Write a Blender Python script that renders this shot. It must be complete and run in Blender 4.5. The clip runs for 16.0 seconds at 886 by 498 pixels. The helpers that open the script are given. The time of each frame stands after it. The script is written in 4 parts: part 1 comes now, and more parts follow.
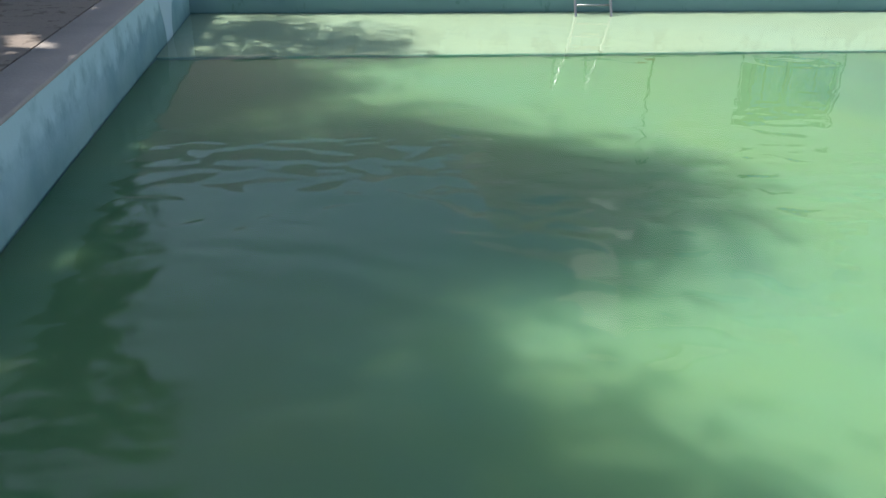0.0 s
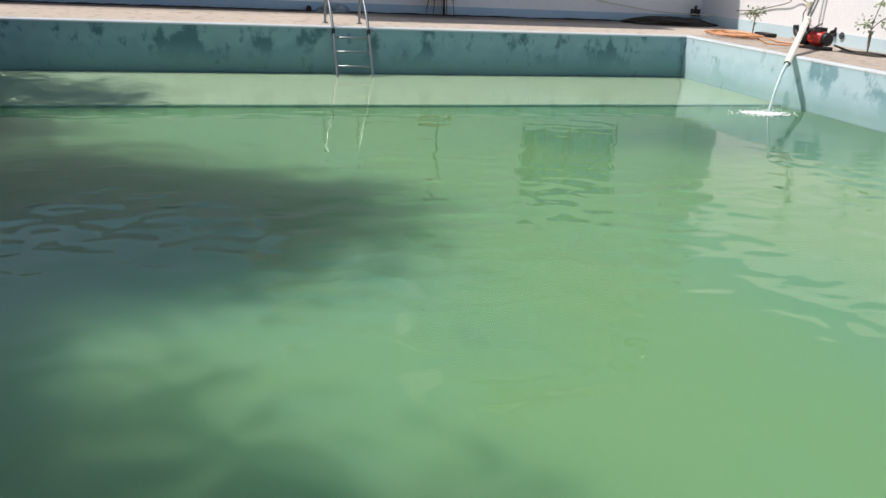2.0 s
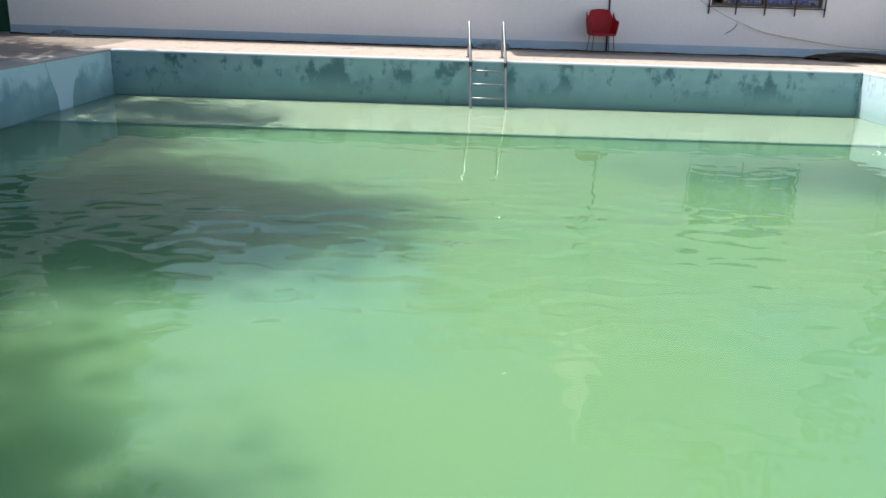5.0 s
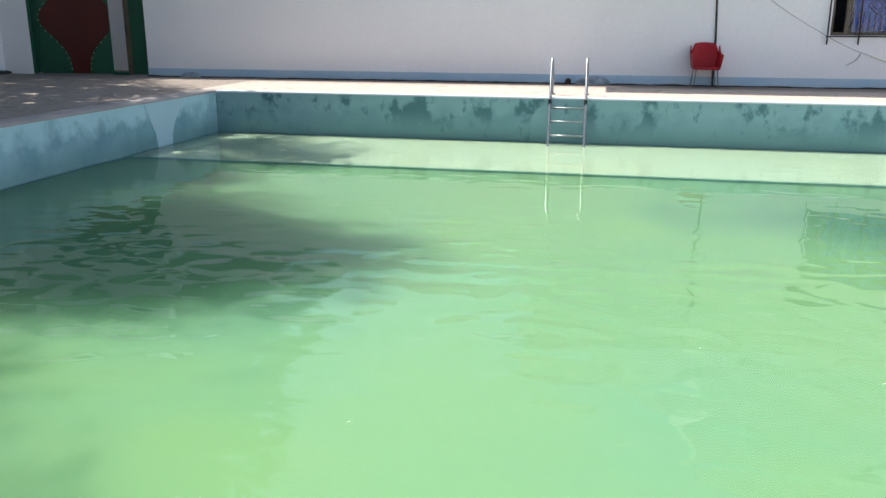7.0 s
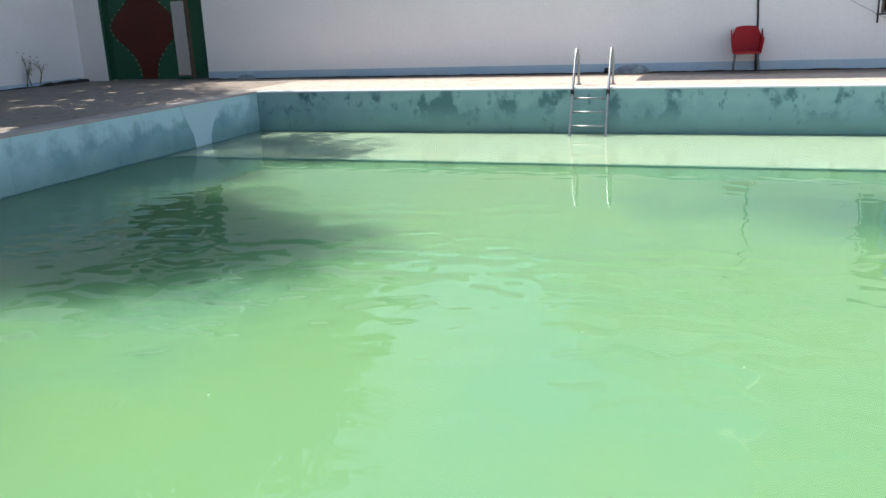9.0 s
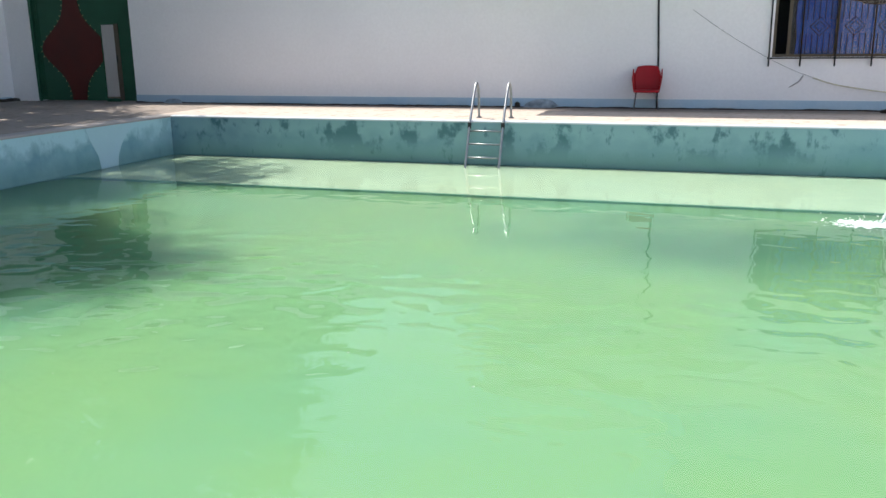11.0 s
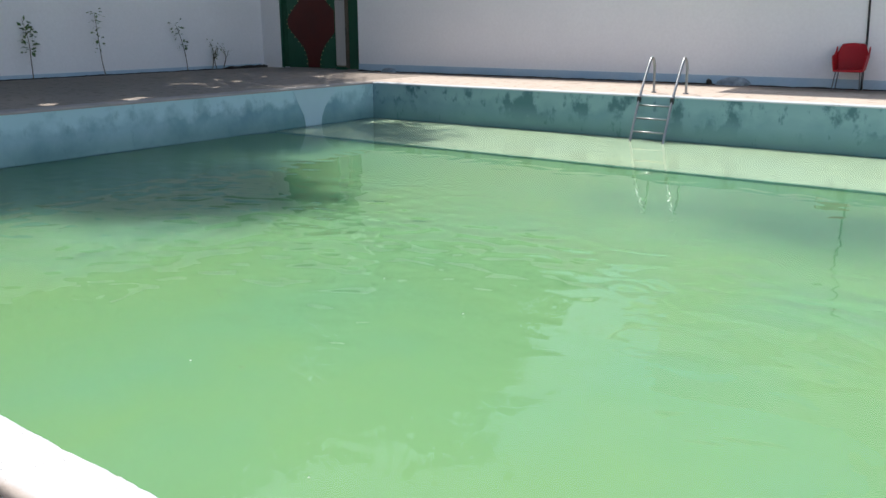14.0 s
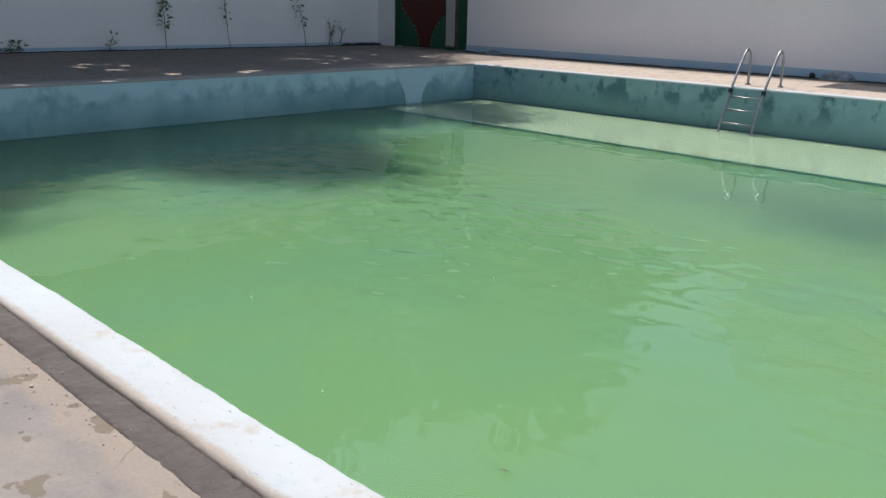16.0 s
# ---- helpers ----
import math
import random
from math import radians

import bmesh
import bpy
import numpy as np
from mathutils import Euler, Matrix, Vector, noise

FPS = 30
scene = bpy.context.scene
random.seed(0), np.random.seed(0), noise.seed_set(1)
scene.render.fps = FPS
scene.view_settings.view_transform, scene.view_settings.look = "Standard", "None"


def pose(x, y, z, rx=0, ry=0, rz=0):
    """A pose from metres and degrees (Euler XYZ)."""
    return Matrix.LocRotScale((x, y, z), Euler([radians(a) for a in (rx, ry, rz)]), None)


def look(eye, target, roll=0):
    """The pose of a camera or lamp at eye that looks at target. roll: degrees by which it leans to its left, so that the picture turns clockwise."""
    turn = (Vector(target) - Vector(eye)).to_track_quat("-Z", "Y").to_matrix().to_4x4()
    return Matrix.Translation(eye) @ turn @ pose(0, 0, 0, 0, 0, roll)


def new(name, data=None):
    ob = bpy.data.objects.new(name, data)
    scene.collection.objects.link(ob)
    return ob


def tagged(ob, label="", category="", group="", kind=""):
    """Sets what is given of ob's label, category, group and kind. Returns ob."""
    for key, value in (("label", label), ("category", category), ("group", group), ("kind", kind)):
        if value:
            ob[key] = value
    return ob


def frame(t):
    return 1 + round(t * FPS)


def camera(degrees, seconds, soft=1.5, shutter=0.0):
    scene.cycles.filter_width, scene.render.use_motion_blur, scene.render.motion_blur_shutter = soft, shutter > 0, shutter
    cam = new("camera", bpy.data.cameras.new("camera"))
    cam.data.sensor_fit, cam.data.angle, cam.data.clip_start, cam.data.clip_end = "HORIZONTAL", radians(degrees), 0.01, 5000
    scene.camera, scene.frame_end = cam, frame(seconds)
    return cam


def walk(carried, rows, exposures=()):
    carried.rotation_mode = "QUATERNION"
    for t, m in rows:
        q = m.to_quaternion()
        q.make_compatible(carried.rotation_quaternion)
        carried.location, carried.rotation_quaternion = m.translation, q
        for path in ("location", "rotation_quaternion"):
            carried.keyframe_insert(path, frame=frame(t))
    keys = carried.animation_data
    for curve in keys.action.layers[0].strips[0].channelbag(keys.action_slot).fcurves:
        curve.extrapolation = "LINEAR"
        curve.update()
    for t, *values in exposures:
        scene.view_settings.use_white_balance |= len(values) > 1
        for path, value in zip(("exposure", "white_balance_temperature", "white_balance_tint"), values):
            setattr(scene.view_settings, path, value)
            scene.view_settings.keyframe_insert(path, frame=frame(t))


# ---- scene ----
cam = camera(56.7, 16.0)
PATH = [
    (0, (2.124, -12.704, 1.629), (2.36, -10.929, 0.739), 1.2),
    (0.5, (2.431, -12.767, 1.427), (2.753, -11.005, 0.537), 1.9),
    (1, (2.865, -12.865, 1.299), (3.259, -11.115, 0.415), 2.2),
    (1.5, (3.235, -12.817, 1.208), (3.738, -11.046, 0.429), 2.3),
    (2, (3.524, -12.971, 1.125), (4.098, -11.177, 0.451), 3.1),
    (2.5, (3.802, -13.08, 1.101), (4.413, -11.289, 0.453), 4.0),
    (3, (4.05, -13.169, 1.084), (4.646, -11.358, 0.479), 3.3),
    (3.5, (4.318, -13.257, 1.1), (4.774, -11.415, 0.469), 2.1),
    (4, (4.612, -13.28, 1.077), (4.988, -11.43, 0.416), 2.8),
    (4.5, (4.896, -13.337, 1.044), (5.143, -11.455, 0.415), 2.1),
    (5, (5.273, -13.321, 1.016), (5.285, -11.412, 0.419), 1.8),
    (7.5, (7.121, -13.091, 1.143), (6.667, -11.215, 0.618), -0.0),
    (8, (7.463, -13.057, 1.151), (6.944, -11.198, 0.624), -0.0),
    (8.5, (7.722, -13.065, 1.148), (7.164, -11.215, 0.633), -0.7),
    (9, (8.064, -13.042, 1.127), (7.419, -11.228, 0.587), -2.3),
    (9.5, (8.439, -12.994, 1.143), (7.805, -11.179, 0.593), -1.7),
    (10, (8.736, -12.947, 1.179), (8.158, -11.096, 0.69), -0.7),
    (12.5, (10.369, -13.043, 1.117), (9.609, -11.257, 0.632), 0.2),
    (13, (10.663, -13.13, 1.081), (9.727, -11.441, 0.56), 1.5),
    (13.5, (10.841, -13.07, 1.106), (9.755, -11.478, 0.569), 1.4),
    (14, (10.992, -12.915, 1.091), (9.868, -11.347, 0.567), -0.1),
    (14.5, (11.158, -12.929, 1.112), (9.957, -11.432, 0.55), 0.4),
    (15, (11.409, -12.972, 1.119), (10.142, -11.534, 0.547), 0.3),
    (15.5, (11.558, -13.024, 1.111), (10.29, -11.589, 0.534), 0.5),
    (16, (11.803, -13.082, 1.176), (10.475, -11.7, 0.605), 1.4),
]
EXPOSURES = [(0.0, 0.49), (1.0, 0.29), (1.5, 0.14), (2.0, -0.06), (3.0, -0.31), (3.5, 0.05), (4.0, 0.14), (4.5, 0.1), (5.0, 0.46), (7.5, 0.71), (9.0, 0.67), (12.5, 0.61), (13.0, 0.41), (13.5, 0.14), (14.0, 0.44), (15.0, 0.14), (15.5, 0.15), (16.0, -0.01)]
walk(cam, [(t, look(eye, target, roll)) for t, eye, target, roll in PATH], EXPOSURES)

# ---- light ----
SUN = Vector((-0.56, 0.20, 1.0)).normalized()
world = bpy.data.worlds.new("sky")
scene.world = world
world.use_nodes = True
wn = world.node_tree
sky = wn.nodes.new("ShaderNodeTexSky")
sky.sky_type = 'NISHITA'
sky.sun_disc = False
sky.sun_elevation = math.asin(SUN.z)
sky.sun_rotation = math.atan2(SUN.x, SUN.y)
sky.air_density = 1.5
sky.dust_density = 1.8
wn.nodes["Background"].inputs["Strength"].default_value = 0.135
wn.links.new(sky.outputs[0], wn.nodes["Background"].inputs["Color"])
sun = new("sun", bpy.data.lights.new("sun", 'SUN'))
sun.data.energy = 5.0
sun.data.angle = radians(0.6)
sun.data.color = (1.0, 0.955, 0.89)
sun.matrix_world = look(SUN * 40, (0, 0, 0))


# ---- materials ----
def nodes_of(name):
    m = bpy.data.materials.new(name)
    m.use_nodes = True
    nt = m.node_tree
    return m, nt, nt.nodes["Principled BSDF"]


def coords(nt, stretch=(1, 1, 1), random_shift=False):
    tc = nt.nodes.new("ShaderNodeTexCoord")
    mp = nt.nodes.new("ShaderNodeMapping")
    mp.inputs["Scale"].default_value = stretch
    nt.links.new(tc.outputs["Object"], mp.inputs["Vector"])
    if random_shift:
        info = nt.nodes.new("ShaderNodeObjectInfo")
        mul = nt.nodes.new("ShaderNodeMath")
        mul.operation = 'MULTIPLY'
        mul.inputs[1].default_value = 37.0
        nt.links.new(info.outputs["Random"], mul.inputs[0])
        nt.links.new(mul.outputs[0], mp.inputs["Location"])
    return mp.outputs[0]


def noise_fac(nt, vec, scale, detail=4, lo=0.35, hi=0.65, rough=0.55):
    n = nt.nodes.new("ShaderNodeTexNoise")
    n.inputs["Scale"].default_value = scale
    n.inputs["Detail"].default_value = detail
    n.inputs["Roughness"].default_value = rough
    nt.links.new(vec, n.inputs["Vector"])
    r = nt.nodes.new("ShaderNodeMapRange")
    r.inputs["From Min"].default_value = lo
    r.inputs["From Max"].default_value = hi
    nt.links.new(n.outputs["Fac"], r.inputs["Value"])
    return r.outputs["Result"]


def mixed(nt, fac, a, b, amount=1.0):
    mx = nt.nodes.new("ShaderNodeMix")
    mx.data_type = 'RGBA'
    if amount != 1.0:
        mul = nt.nodes.new("ShaderNodeMath")
        mul.operation = 'MULTIPLY'
        mul.inputs[1].default_value = amount
        nt.links.new(fac, mul.inputs[0])
        fac = mul.outputs[0]
    nt.links.new(fac, mx.inputs["Factor"])
    for sock, v in ((mx.inputs["A"], a), (mx.inputs["B"], b)):
        if isinstance(v, tuple):
            sock.default_value = (*v, 1)
        else:
            nt.links.new(v, sock)
    return mx.outputs["Result"]


def bump(nt, bsdf, height, strength, distance=0.01):
    b = nt.nodes.new("ShaderNodeBump")
    b.inputs["Strength"].default_value = strength
    b.inputs["Distance"].default_value = distance
    nt.links.new(height, b.inputs["Height"])
    nt.links.new(b.outputs[0], bsdf.inputs["Normal"])
    return b


def surface(name, base, other, rough=0.8, metal=0.0, big=1.2, fine=40.0, relief=0.25, amount=0.7, stretch=(1, 1, 1), spec=0.3, shift=False):
    """A worn surface of two colours: broad stains, fine grain and relief."""
    m, nt, p = nodes_of(name)
    v = coords(nt, stretch, shift)
    col = mixed(nt, noise_fac(nt, v, big, 6), base, other, amount)
    grain = noise_fac(nt, v, fine, 3, 0.25, 0.75)
    dark = tuple(c * 0.82 for c in base)
    col = mixed(nt, grain, col, dark, 0.35)
    nt.links.new(col, p.inputs["Base Color"])
    p.inputs["Roughness"].default_value = rough
    p.inputs["Metallic"].default_value = metal
    p.inputs["Specular IOR Level"].default_value = spec
    bump(nt, p, grain, relief, 0.006)
    return m


def wear_shade_band(nt, vec, y0, y1, ragged):
    """A ragged band that sets in between two lines running east to west."""
    sep = nt.nodes.new("ShaderNodeSeparateXYZ")
    nt.links.new(vec, sep.inputs[0])
    n = nt.nodes.new("ShaderNodeTexNoise")
    n.inputs["Scale"].default_value = 7.0
    n.inputs["Detail"].default_value = 9
    n.inputs["Roughness"].default_value = 0.65
    nt.links.new(vec, n.inputs["Vector"])
    off = nt.nodes.new("ShaderNodeMath")
    off.operation = 'MULTIPLY_ADD'
    off.inputs[1].default_value = ragged
    off.inputs[2].default_value = -ragged / 2
    nt.links.new(n.outputs["Fac"], off.inputs[0])
    add = nt.nodes.new("ShaderNodeMath")
    nt.links.new(sep.outputs["Y"], add.inputs[0])
    nt.links.new(off.outputs[0], add.inputs[1])
    r = nt.nodes.new("ShaderNodeMapRange")
    r.inputs["From Min"].default_value = y0
    r.inputs["From Max"].default_value = y1
    nt.links.new(add.outputs[0], r.inputs["Value"])
    return r.outputs["Result"]


def deck_mat(name, tone=1.0, foot=None):
    """Concrete: lilac-grey and cream areas, hard-edged damp blotches, specks and fine cracks."""
    m, nt, p = nodes_of(name)
    v = coords(nt)
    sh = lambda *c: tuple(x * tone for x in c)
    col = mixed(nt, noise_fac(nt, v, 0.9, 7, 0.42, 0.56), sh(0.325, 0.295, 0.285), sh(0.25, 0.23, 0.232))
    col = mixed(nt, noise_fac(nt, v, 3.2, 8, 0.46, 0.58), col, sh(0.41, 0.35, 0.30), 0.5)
    # cream mortar spilled along the south edge
    col = mixed(nt, wear_shade_band(nt, v, -12.33, -12.27, 0.14), col, sh(0.41, 0.34, 0.28), 0.75)
    col = mixed(nt, noise_fac(nt, coords(nt, (1.0, 1.3, 1)), 5.2, 4, 0.60, 0.612), col, sh(0.21, 0.17, 0.125), 0.8)
    col = mixed(nt, noise_fac(nt, coords(nt, (1.4, 1, 1)), 1.7, 5, 0.64, 0.655), col, sh(0.20, 0.165, 0.13), 0.6)
    col = mixed(nt, noise_fac(nt, v, 26, 4, 0.66, 0.72), col, sh(0.10, 0.085, 0.075), 0.7)
    # fine cracks
    vor = nt.nodes.new("ShaderNodeTexVoronoi")
    vor.feature = 'DISTANCE_TO_EDGE'
    vor.inputs["Scale"].default_value = 1.7
    wrp = nt.nodes.new("ShaderNodeTexNoise")
    wrp.inputs["Scale"].default_value = 3.0
    wrp.inputs["Detail"].default_value = 6
    nt.links.new(v, wrp.inputs["Vector"])
    nt.links.new(mixed(nt, noise_fac(nt, v, 0.1, 0, -9, 11), v, wrp.outputs["Color"], 0.35), vor.inputs["Vector"])
    cr = nt.nodes.new("ShaderNodeMapRange")
    cr.inputs["From Min"].default_value = 0.005
    cr.inputs["From Max"].default_value = 0.002
    nt.links.new(vor.outputs["Distance"], cr.inputs["Value"])
    only = nt.nodes.new("ShaderNodeMath")
    only.operation = 'MULTIPLY'
    nt.links.new(cr.outputs["Result"], only.inputs[0])
    nt.links.new(noise_fac(nt, v, 1.3, 3, 0.52, 0.62), only.inputs[1])
    col = mixed(nt, only.outputs[0], col, sh(0.12, 0.10, 0.085), 0.5)
    if foot:
        # brown-black band painted in for the shade along the wall foot
        col = mixed(nt, wear_shade_band(nt, v, foot[0], foot[1], 0.9), col, (0.115, 0.09, 0.08), 0.85)
    grain = noise_fac(nt, v, 70, 4, 0.25, 0.75)
    col = mixed(nt, grain, col, sh(0.22, 0.19, 0.17), 0.3)
    nt.links.new(col, p.inputs["Base Color"])
    p.inputs["Roughness"].default_value = 0.9
    p.inputs["Specular IOR Level"].default_value = 0.2
    bump(nt, p, noise_fac(nt, v, 14, 8, 0.2, 0.8), 0.5, 0.015)
    return m


def coping_mat():
    """Chalky white paint, worn through to cream concrete along the arrises and in patches."""
    m, nt, p = nodes_of("white coping paint")
    v = coords(nt)
    col = mixed(nt, noise_fac(nt, v, 1.6, 6), (0.485, 0.525, 0.56), (0.45, 0.47, 0.49))
    col = mixed(nt, noise_fac(nt, v, 5.5, 9, 0.58, 0.68, 0.65), col, (0.40, 0.33, 0.27), 0.6)
    col = mixed(nt, noise_fac(nt, coords(nt, (1, 2, 1)), 38, 6, 0.64, 0.70), col, (0.20, 0.17, 0.15), 0.6)
    col = mixed(nt, noise_fac(nt, v, 9, 8, 0.60, 0.72), col, (0.36, 0.43, 0.47), 0.5)
    worn = wear_shade_band(nt, v, -12.055, -12.075, 0.06)
    col = mixed(nt, worn, col, (0.38, 0.315, 0.265), 0.8)
    nt.links.new(col, p.inputs["Base Color"])
    p.inputs["Roughness"].default_value = 0.8
    p.inputs["Specular IOR Level"].default_value = 0.25
    bump(nt, p, noise_fac(nt, v, 30, 8, 0.2, 0.8), 0.45, 0.008)
    return m


def pool_paint(name, base, faded, damp, blotch=0.6):
    """Old pool paint: faded chalky top, darker damp blotches with ragged edges, runs."""
    m, nt, p = nodes_of(name)
    v = coords(nt)
    col = mixed(nt, noise_fac(nt, v, 0.9, 5), base, faded, 0.55)
    sep = nt.nodes.new("ShaderNodeSeparateXYZ")
    nt.links.new(v, sep.inputs[0])
    wob = nt.nodes.new("ShaderNodeTexNoise")
    wob.inputs["Scale"].default_value = 3.0
    wob.inputs["Detail"].default_value = 7
    nt.links.new(v, wob.inputs["Vector"])
    add = nt.nodes.new("ShaderNodeMath")
    add.operation = 'MULTIPLY_ADD'
    add.inputs[1].default_value = 0.75
    nt.links.new(wob.outputs["Fac"], add.inputs[0])
    nt.links.new(sep.outputs["Z"], add.inputs[2])
    band = nt.nodes.new("ShaderNodeMapRange")
    band.inputs["From Min"].default_value = 0.02
    band.inputs["From Max"].default_value = 0.20
    nt.links.new(add.outputs[0], band.inputs["Value"])
    col = mixed(nt, band.outputs["Result"], col, faded, 0.85)
    blot = noise_fac(nt, coords(nt, (1.2, 1.2, 0.9)), 1.3, 9, 0.54, 0.60, 0.62)
    up = nt.nodes.new("ShaderNodeMapRange")
    up.inputs["From Min"].default_value = -0.62
    up.inputs["From Max"].default_value = -0.25
    nt.links.new(sep.outputs["Z"], up.inputs["Value"])
    both = nt.nodes.new("ShaderNodeMath")
    both.operation = 'MULTIPLY'
    nt.links.new(blot, both.inputs[0])
    nt.links.new(up.outputs["Result"], both.inputs[1])
    col = mixed(nt, both.outputs[0], col, damp, blotch)
    blot2 = noise_fac(nt, coords(nt, (1, 1, 0.45)), 5.5, 6, 0.60, 0.66, 0.6)
    col = mixed(nt, blot2, col, damp, blotch * 0.7)
    # algae and wet band just above the water
    low = nt.nodes.new("ShaderNodeMapRange")
    low.inputs["From Min"].default_value = 0.50 - 0.82
    low.inputs["From Max"].default_value = 0.28 - 0.82
    sub = nt.nodes.new("ShaderNodeMath")
    sub.operation = 'MULTIPLY_ADD'
    sub.inputs[1].default_value = 0.16
    nt.links.new(wob.outputs["Fac"], sub.inputs[0])
    nt.links.new(sep.outputs["Z"], sub.inputs[2])
    nt.links.new(sub.outputs[0], low.inputs["Value"])
    col = mixed(nt, low.outputs["Result"], col, (0.10, 0.22, 0.16), 0.4)
    nt.links.new(col, p.inputs["Base Color"])
    p.inputs["Roughness"].default_value = 0.75
    p.inputs["Specular IOR Level"].default_value = 0.25
    bump(nt, p, noise_fac(nt, v, 25, 5, 0.2, 0.8), 0.2, 0.008)
    return m


def plain(name, base, rough=0.5, metal=0.0, spec=0.5, vary=0.15, scale=12.0):
    m, nt, p = nodes_of(name)
    v = coords(nt)
    col = mixed(nt, noise_fac(nt, v, scale, 4), base, tuple(c * (1 - vary) for c in base))
    nt.links.new(col, p.inputs["Base Color"])
    p.inputs["Roughness"].default_value = rough
    p.inputs["Metallic"].default_value = metal
    p.inputs["Specular IOR Level"].default_value = spec
    return m


def leaf_mat(name, a, b):
    m, nt, p = nodes_of(name)
    g = nt.nodes.new("ShaderNodeNewGeometry")
    nt.links.new(mixed(nt, g.outputs["Random Per Island"], a, b), p.inputs["Base Color"])
    p.inputs["Roughness"].default_value = 0.55
    return m


W, N = 11.95, -11.905          # pool: x from 0 to W, y from N to 0
ZW = -0.70                    # water level below the coping


def water_surface_mat():
    """Clear rippled surface: mirror by Fresnel over see-through."""
    m = bpy.data.materials.new("water surface")
    m.use_nodes = True
    nt = m.node_tree
    nt.nodes.remove(nt.nodes["Principled BSDF"])
    out = nt.nodes["Material Output"]
    v = coords(nt, (1.0, 1.3, 1))
    v2 = coords(nt, (0.8, 1.3, 1))
    a = nt.nodes.new("ShaderNodeTexNoise")
    a.inputs["Scale"].default_value = 3.0
    a.inputs["Detail"].default_value = 0.35
    a.inputs["Distortion"].default_value = 0.5
    nt.links.new(v, a.inputs["Vector"])
    # calmer and livelier patches
    calm = noise_fac(nt, v2, 0.28, 2, 0.35, 0.65)
    amp = nt.nodes.new("ShaderNodeMapRange")
    amp.inputs["To Min"].default_value = 0.35
    nt.links.new(calm, amp.inputs["Value"])
    mul = nt.nodes.new("ShaderNodeMath")
    mul.operation = 'MULTIPLY'
    nt.links.new(a.outputs["Fac"], mul.inputs[0])
    nt.links.new(amp.outputs["Result"], mul.inputs[1])
    # lively belt across the middle, stiller by the shelf and under the south edge
    sep = nt.nodes.new("ShaderNodeSeparateXYZ")
    nt.links.new(coords(nt), sep.inputs[0])
    lee = nt.nodes.new("ShaderNodeValToRGB")
    stops = lee.color_ramp
    stops.interpolation = 'EASE'
    for at, k in ((0.0, 0.04), (0.10, 0.10), (0.24, 0.80), (0.38, 0.90), (0.50, 0.36), (0.62, 0.18), (1.0, 0.10)):
        e = stops.elements.new(at) if 0.0 < at < 1.0 else stops.elements[0 if at == 0.0 else -1]
        e.color = (k, k, k, 1)
    unit = nt.nodes.new("ShaderNodeMapRange")
    unit.inputs["From Min"].default_value = N
    unit.inputs["From Max"].default_value = 0.0
    nt.links.new(sep.outputs["Y"], unit.inputs["Value"])
    nt.links.new(unit.outputs["Result"], lee.inputs["Fac"])
    mul2 = nt.nodes.new("ShaderNodeMath")
    mul2.operation = 'MULTIPLY'
    nt.links.new(mul.outputs[0], mul2.inputs[0])
    nt.links.new(lee.outputs["Color"], mul2.inputs[1])
    # choppier under the trees
    chop = nt.nodes.new("ShaderNodeMapRange")
    chop.inputs["From Min"].default_value = 4.8
    chop.inputs["From Max"].default_value = 7.0
    chop.inputs["To Min"].default_value = 1.45
    chop.inputs["To Max"].default_value = 1.0
    nt.links.new(sep.outputs["X"], chop.inputs["Value"])
    mul = nt.nodes.new("ShaderNodeMath")
    mul.operation = 'MULTIPLY'
    nt.links.new(mul2.outputs[0], mul.inputs[0])
    nt.links.new(chop.outputs["Result"], mul.inputs[1])
    b = nt.nodes.new("ShaderNodeBump")
    b.inputs["Strength"].default_value = 0.6
    b.inputs["Distance"].default_value = 0.047
    nt.links.new(mul.outputs[0], b.inputs["Height"])
    fr = nt.nodes.new("ShaderNodeFresnel")
    fr.inputs["IOR"].default_value = 1.33
    nt.links.new(b.outputs[0], fr.inputs["Normal"])
    tr = nt.nodes.new("ShaderNodeBsdfTransparent")
    tr.inputs["Color"].default_value = (0.93, 0.98, 0.95, 1)
    gl = nt.nodes.new("ShaderNodeBsdfGlossy")
    gl.inputs["Roughness"].default_value = 0.015
    nt.links.new(b.outputs[0], gl.inputs["Normal"])
    mx = nt.nodes.new("ShaderNodeMixShader")
    nt.links.new(fr.outputs[0], mx.inputs["Fac"])
    nt.links.new(tr.outputs[0], mx.inputs[1])
    nt.links.new(gl.outputs[0], mx.inputs[2])
    nt.links.new(mx.outputs[0], out.inputs["Surface"])
    return m


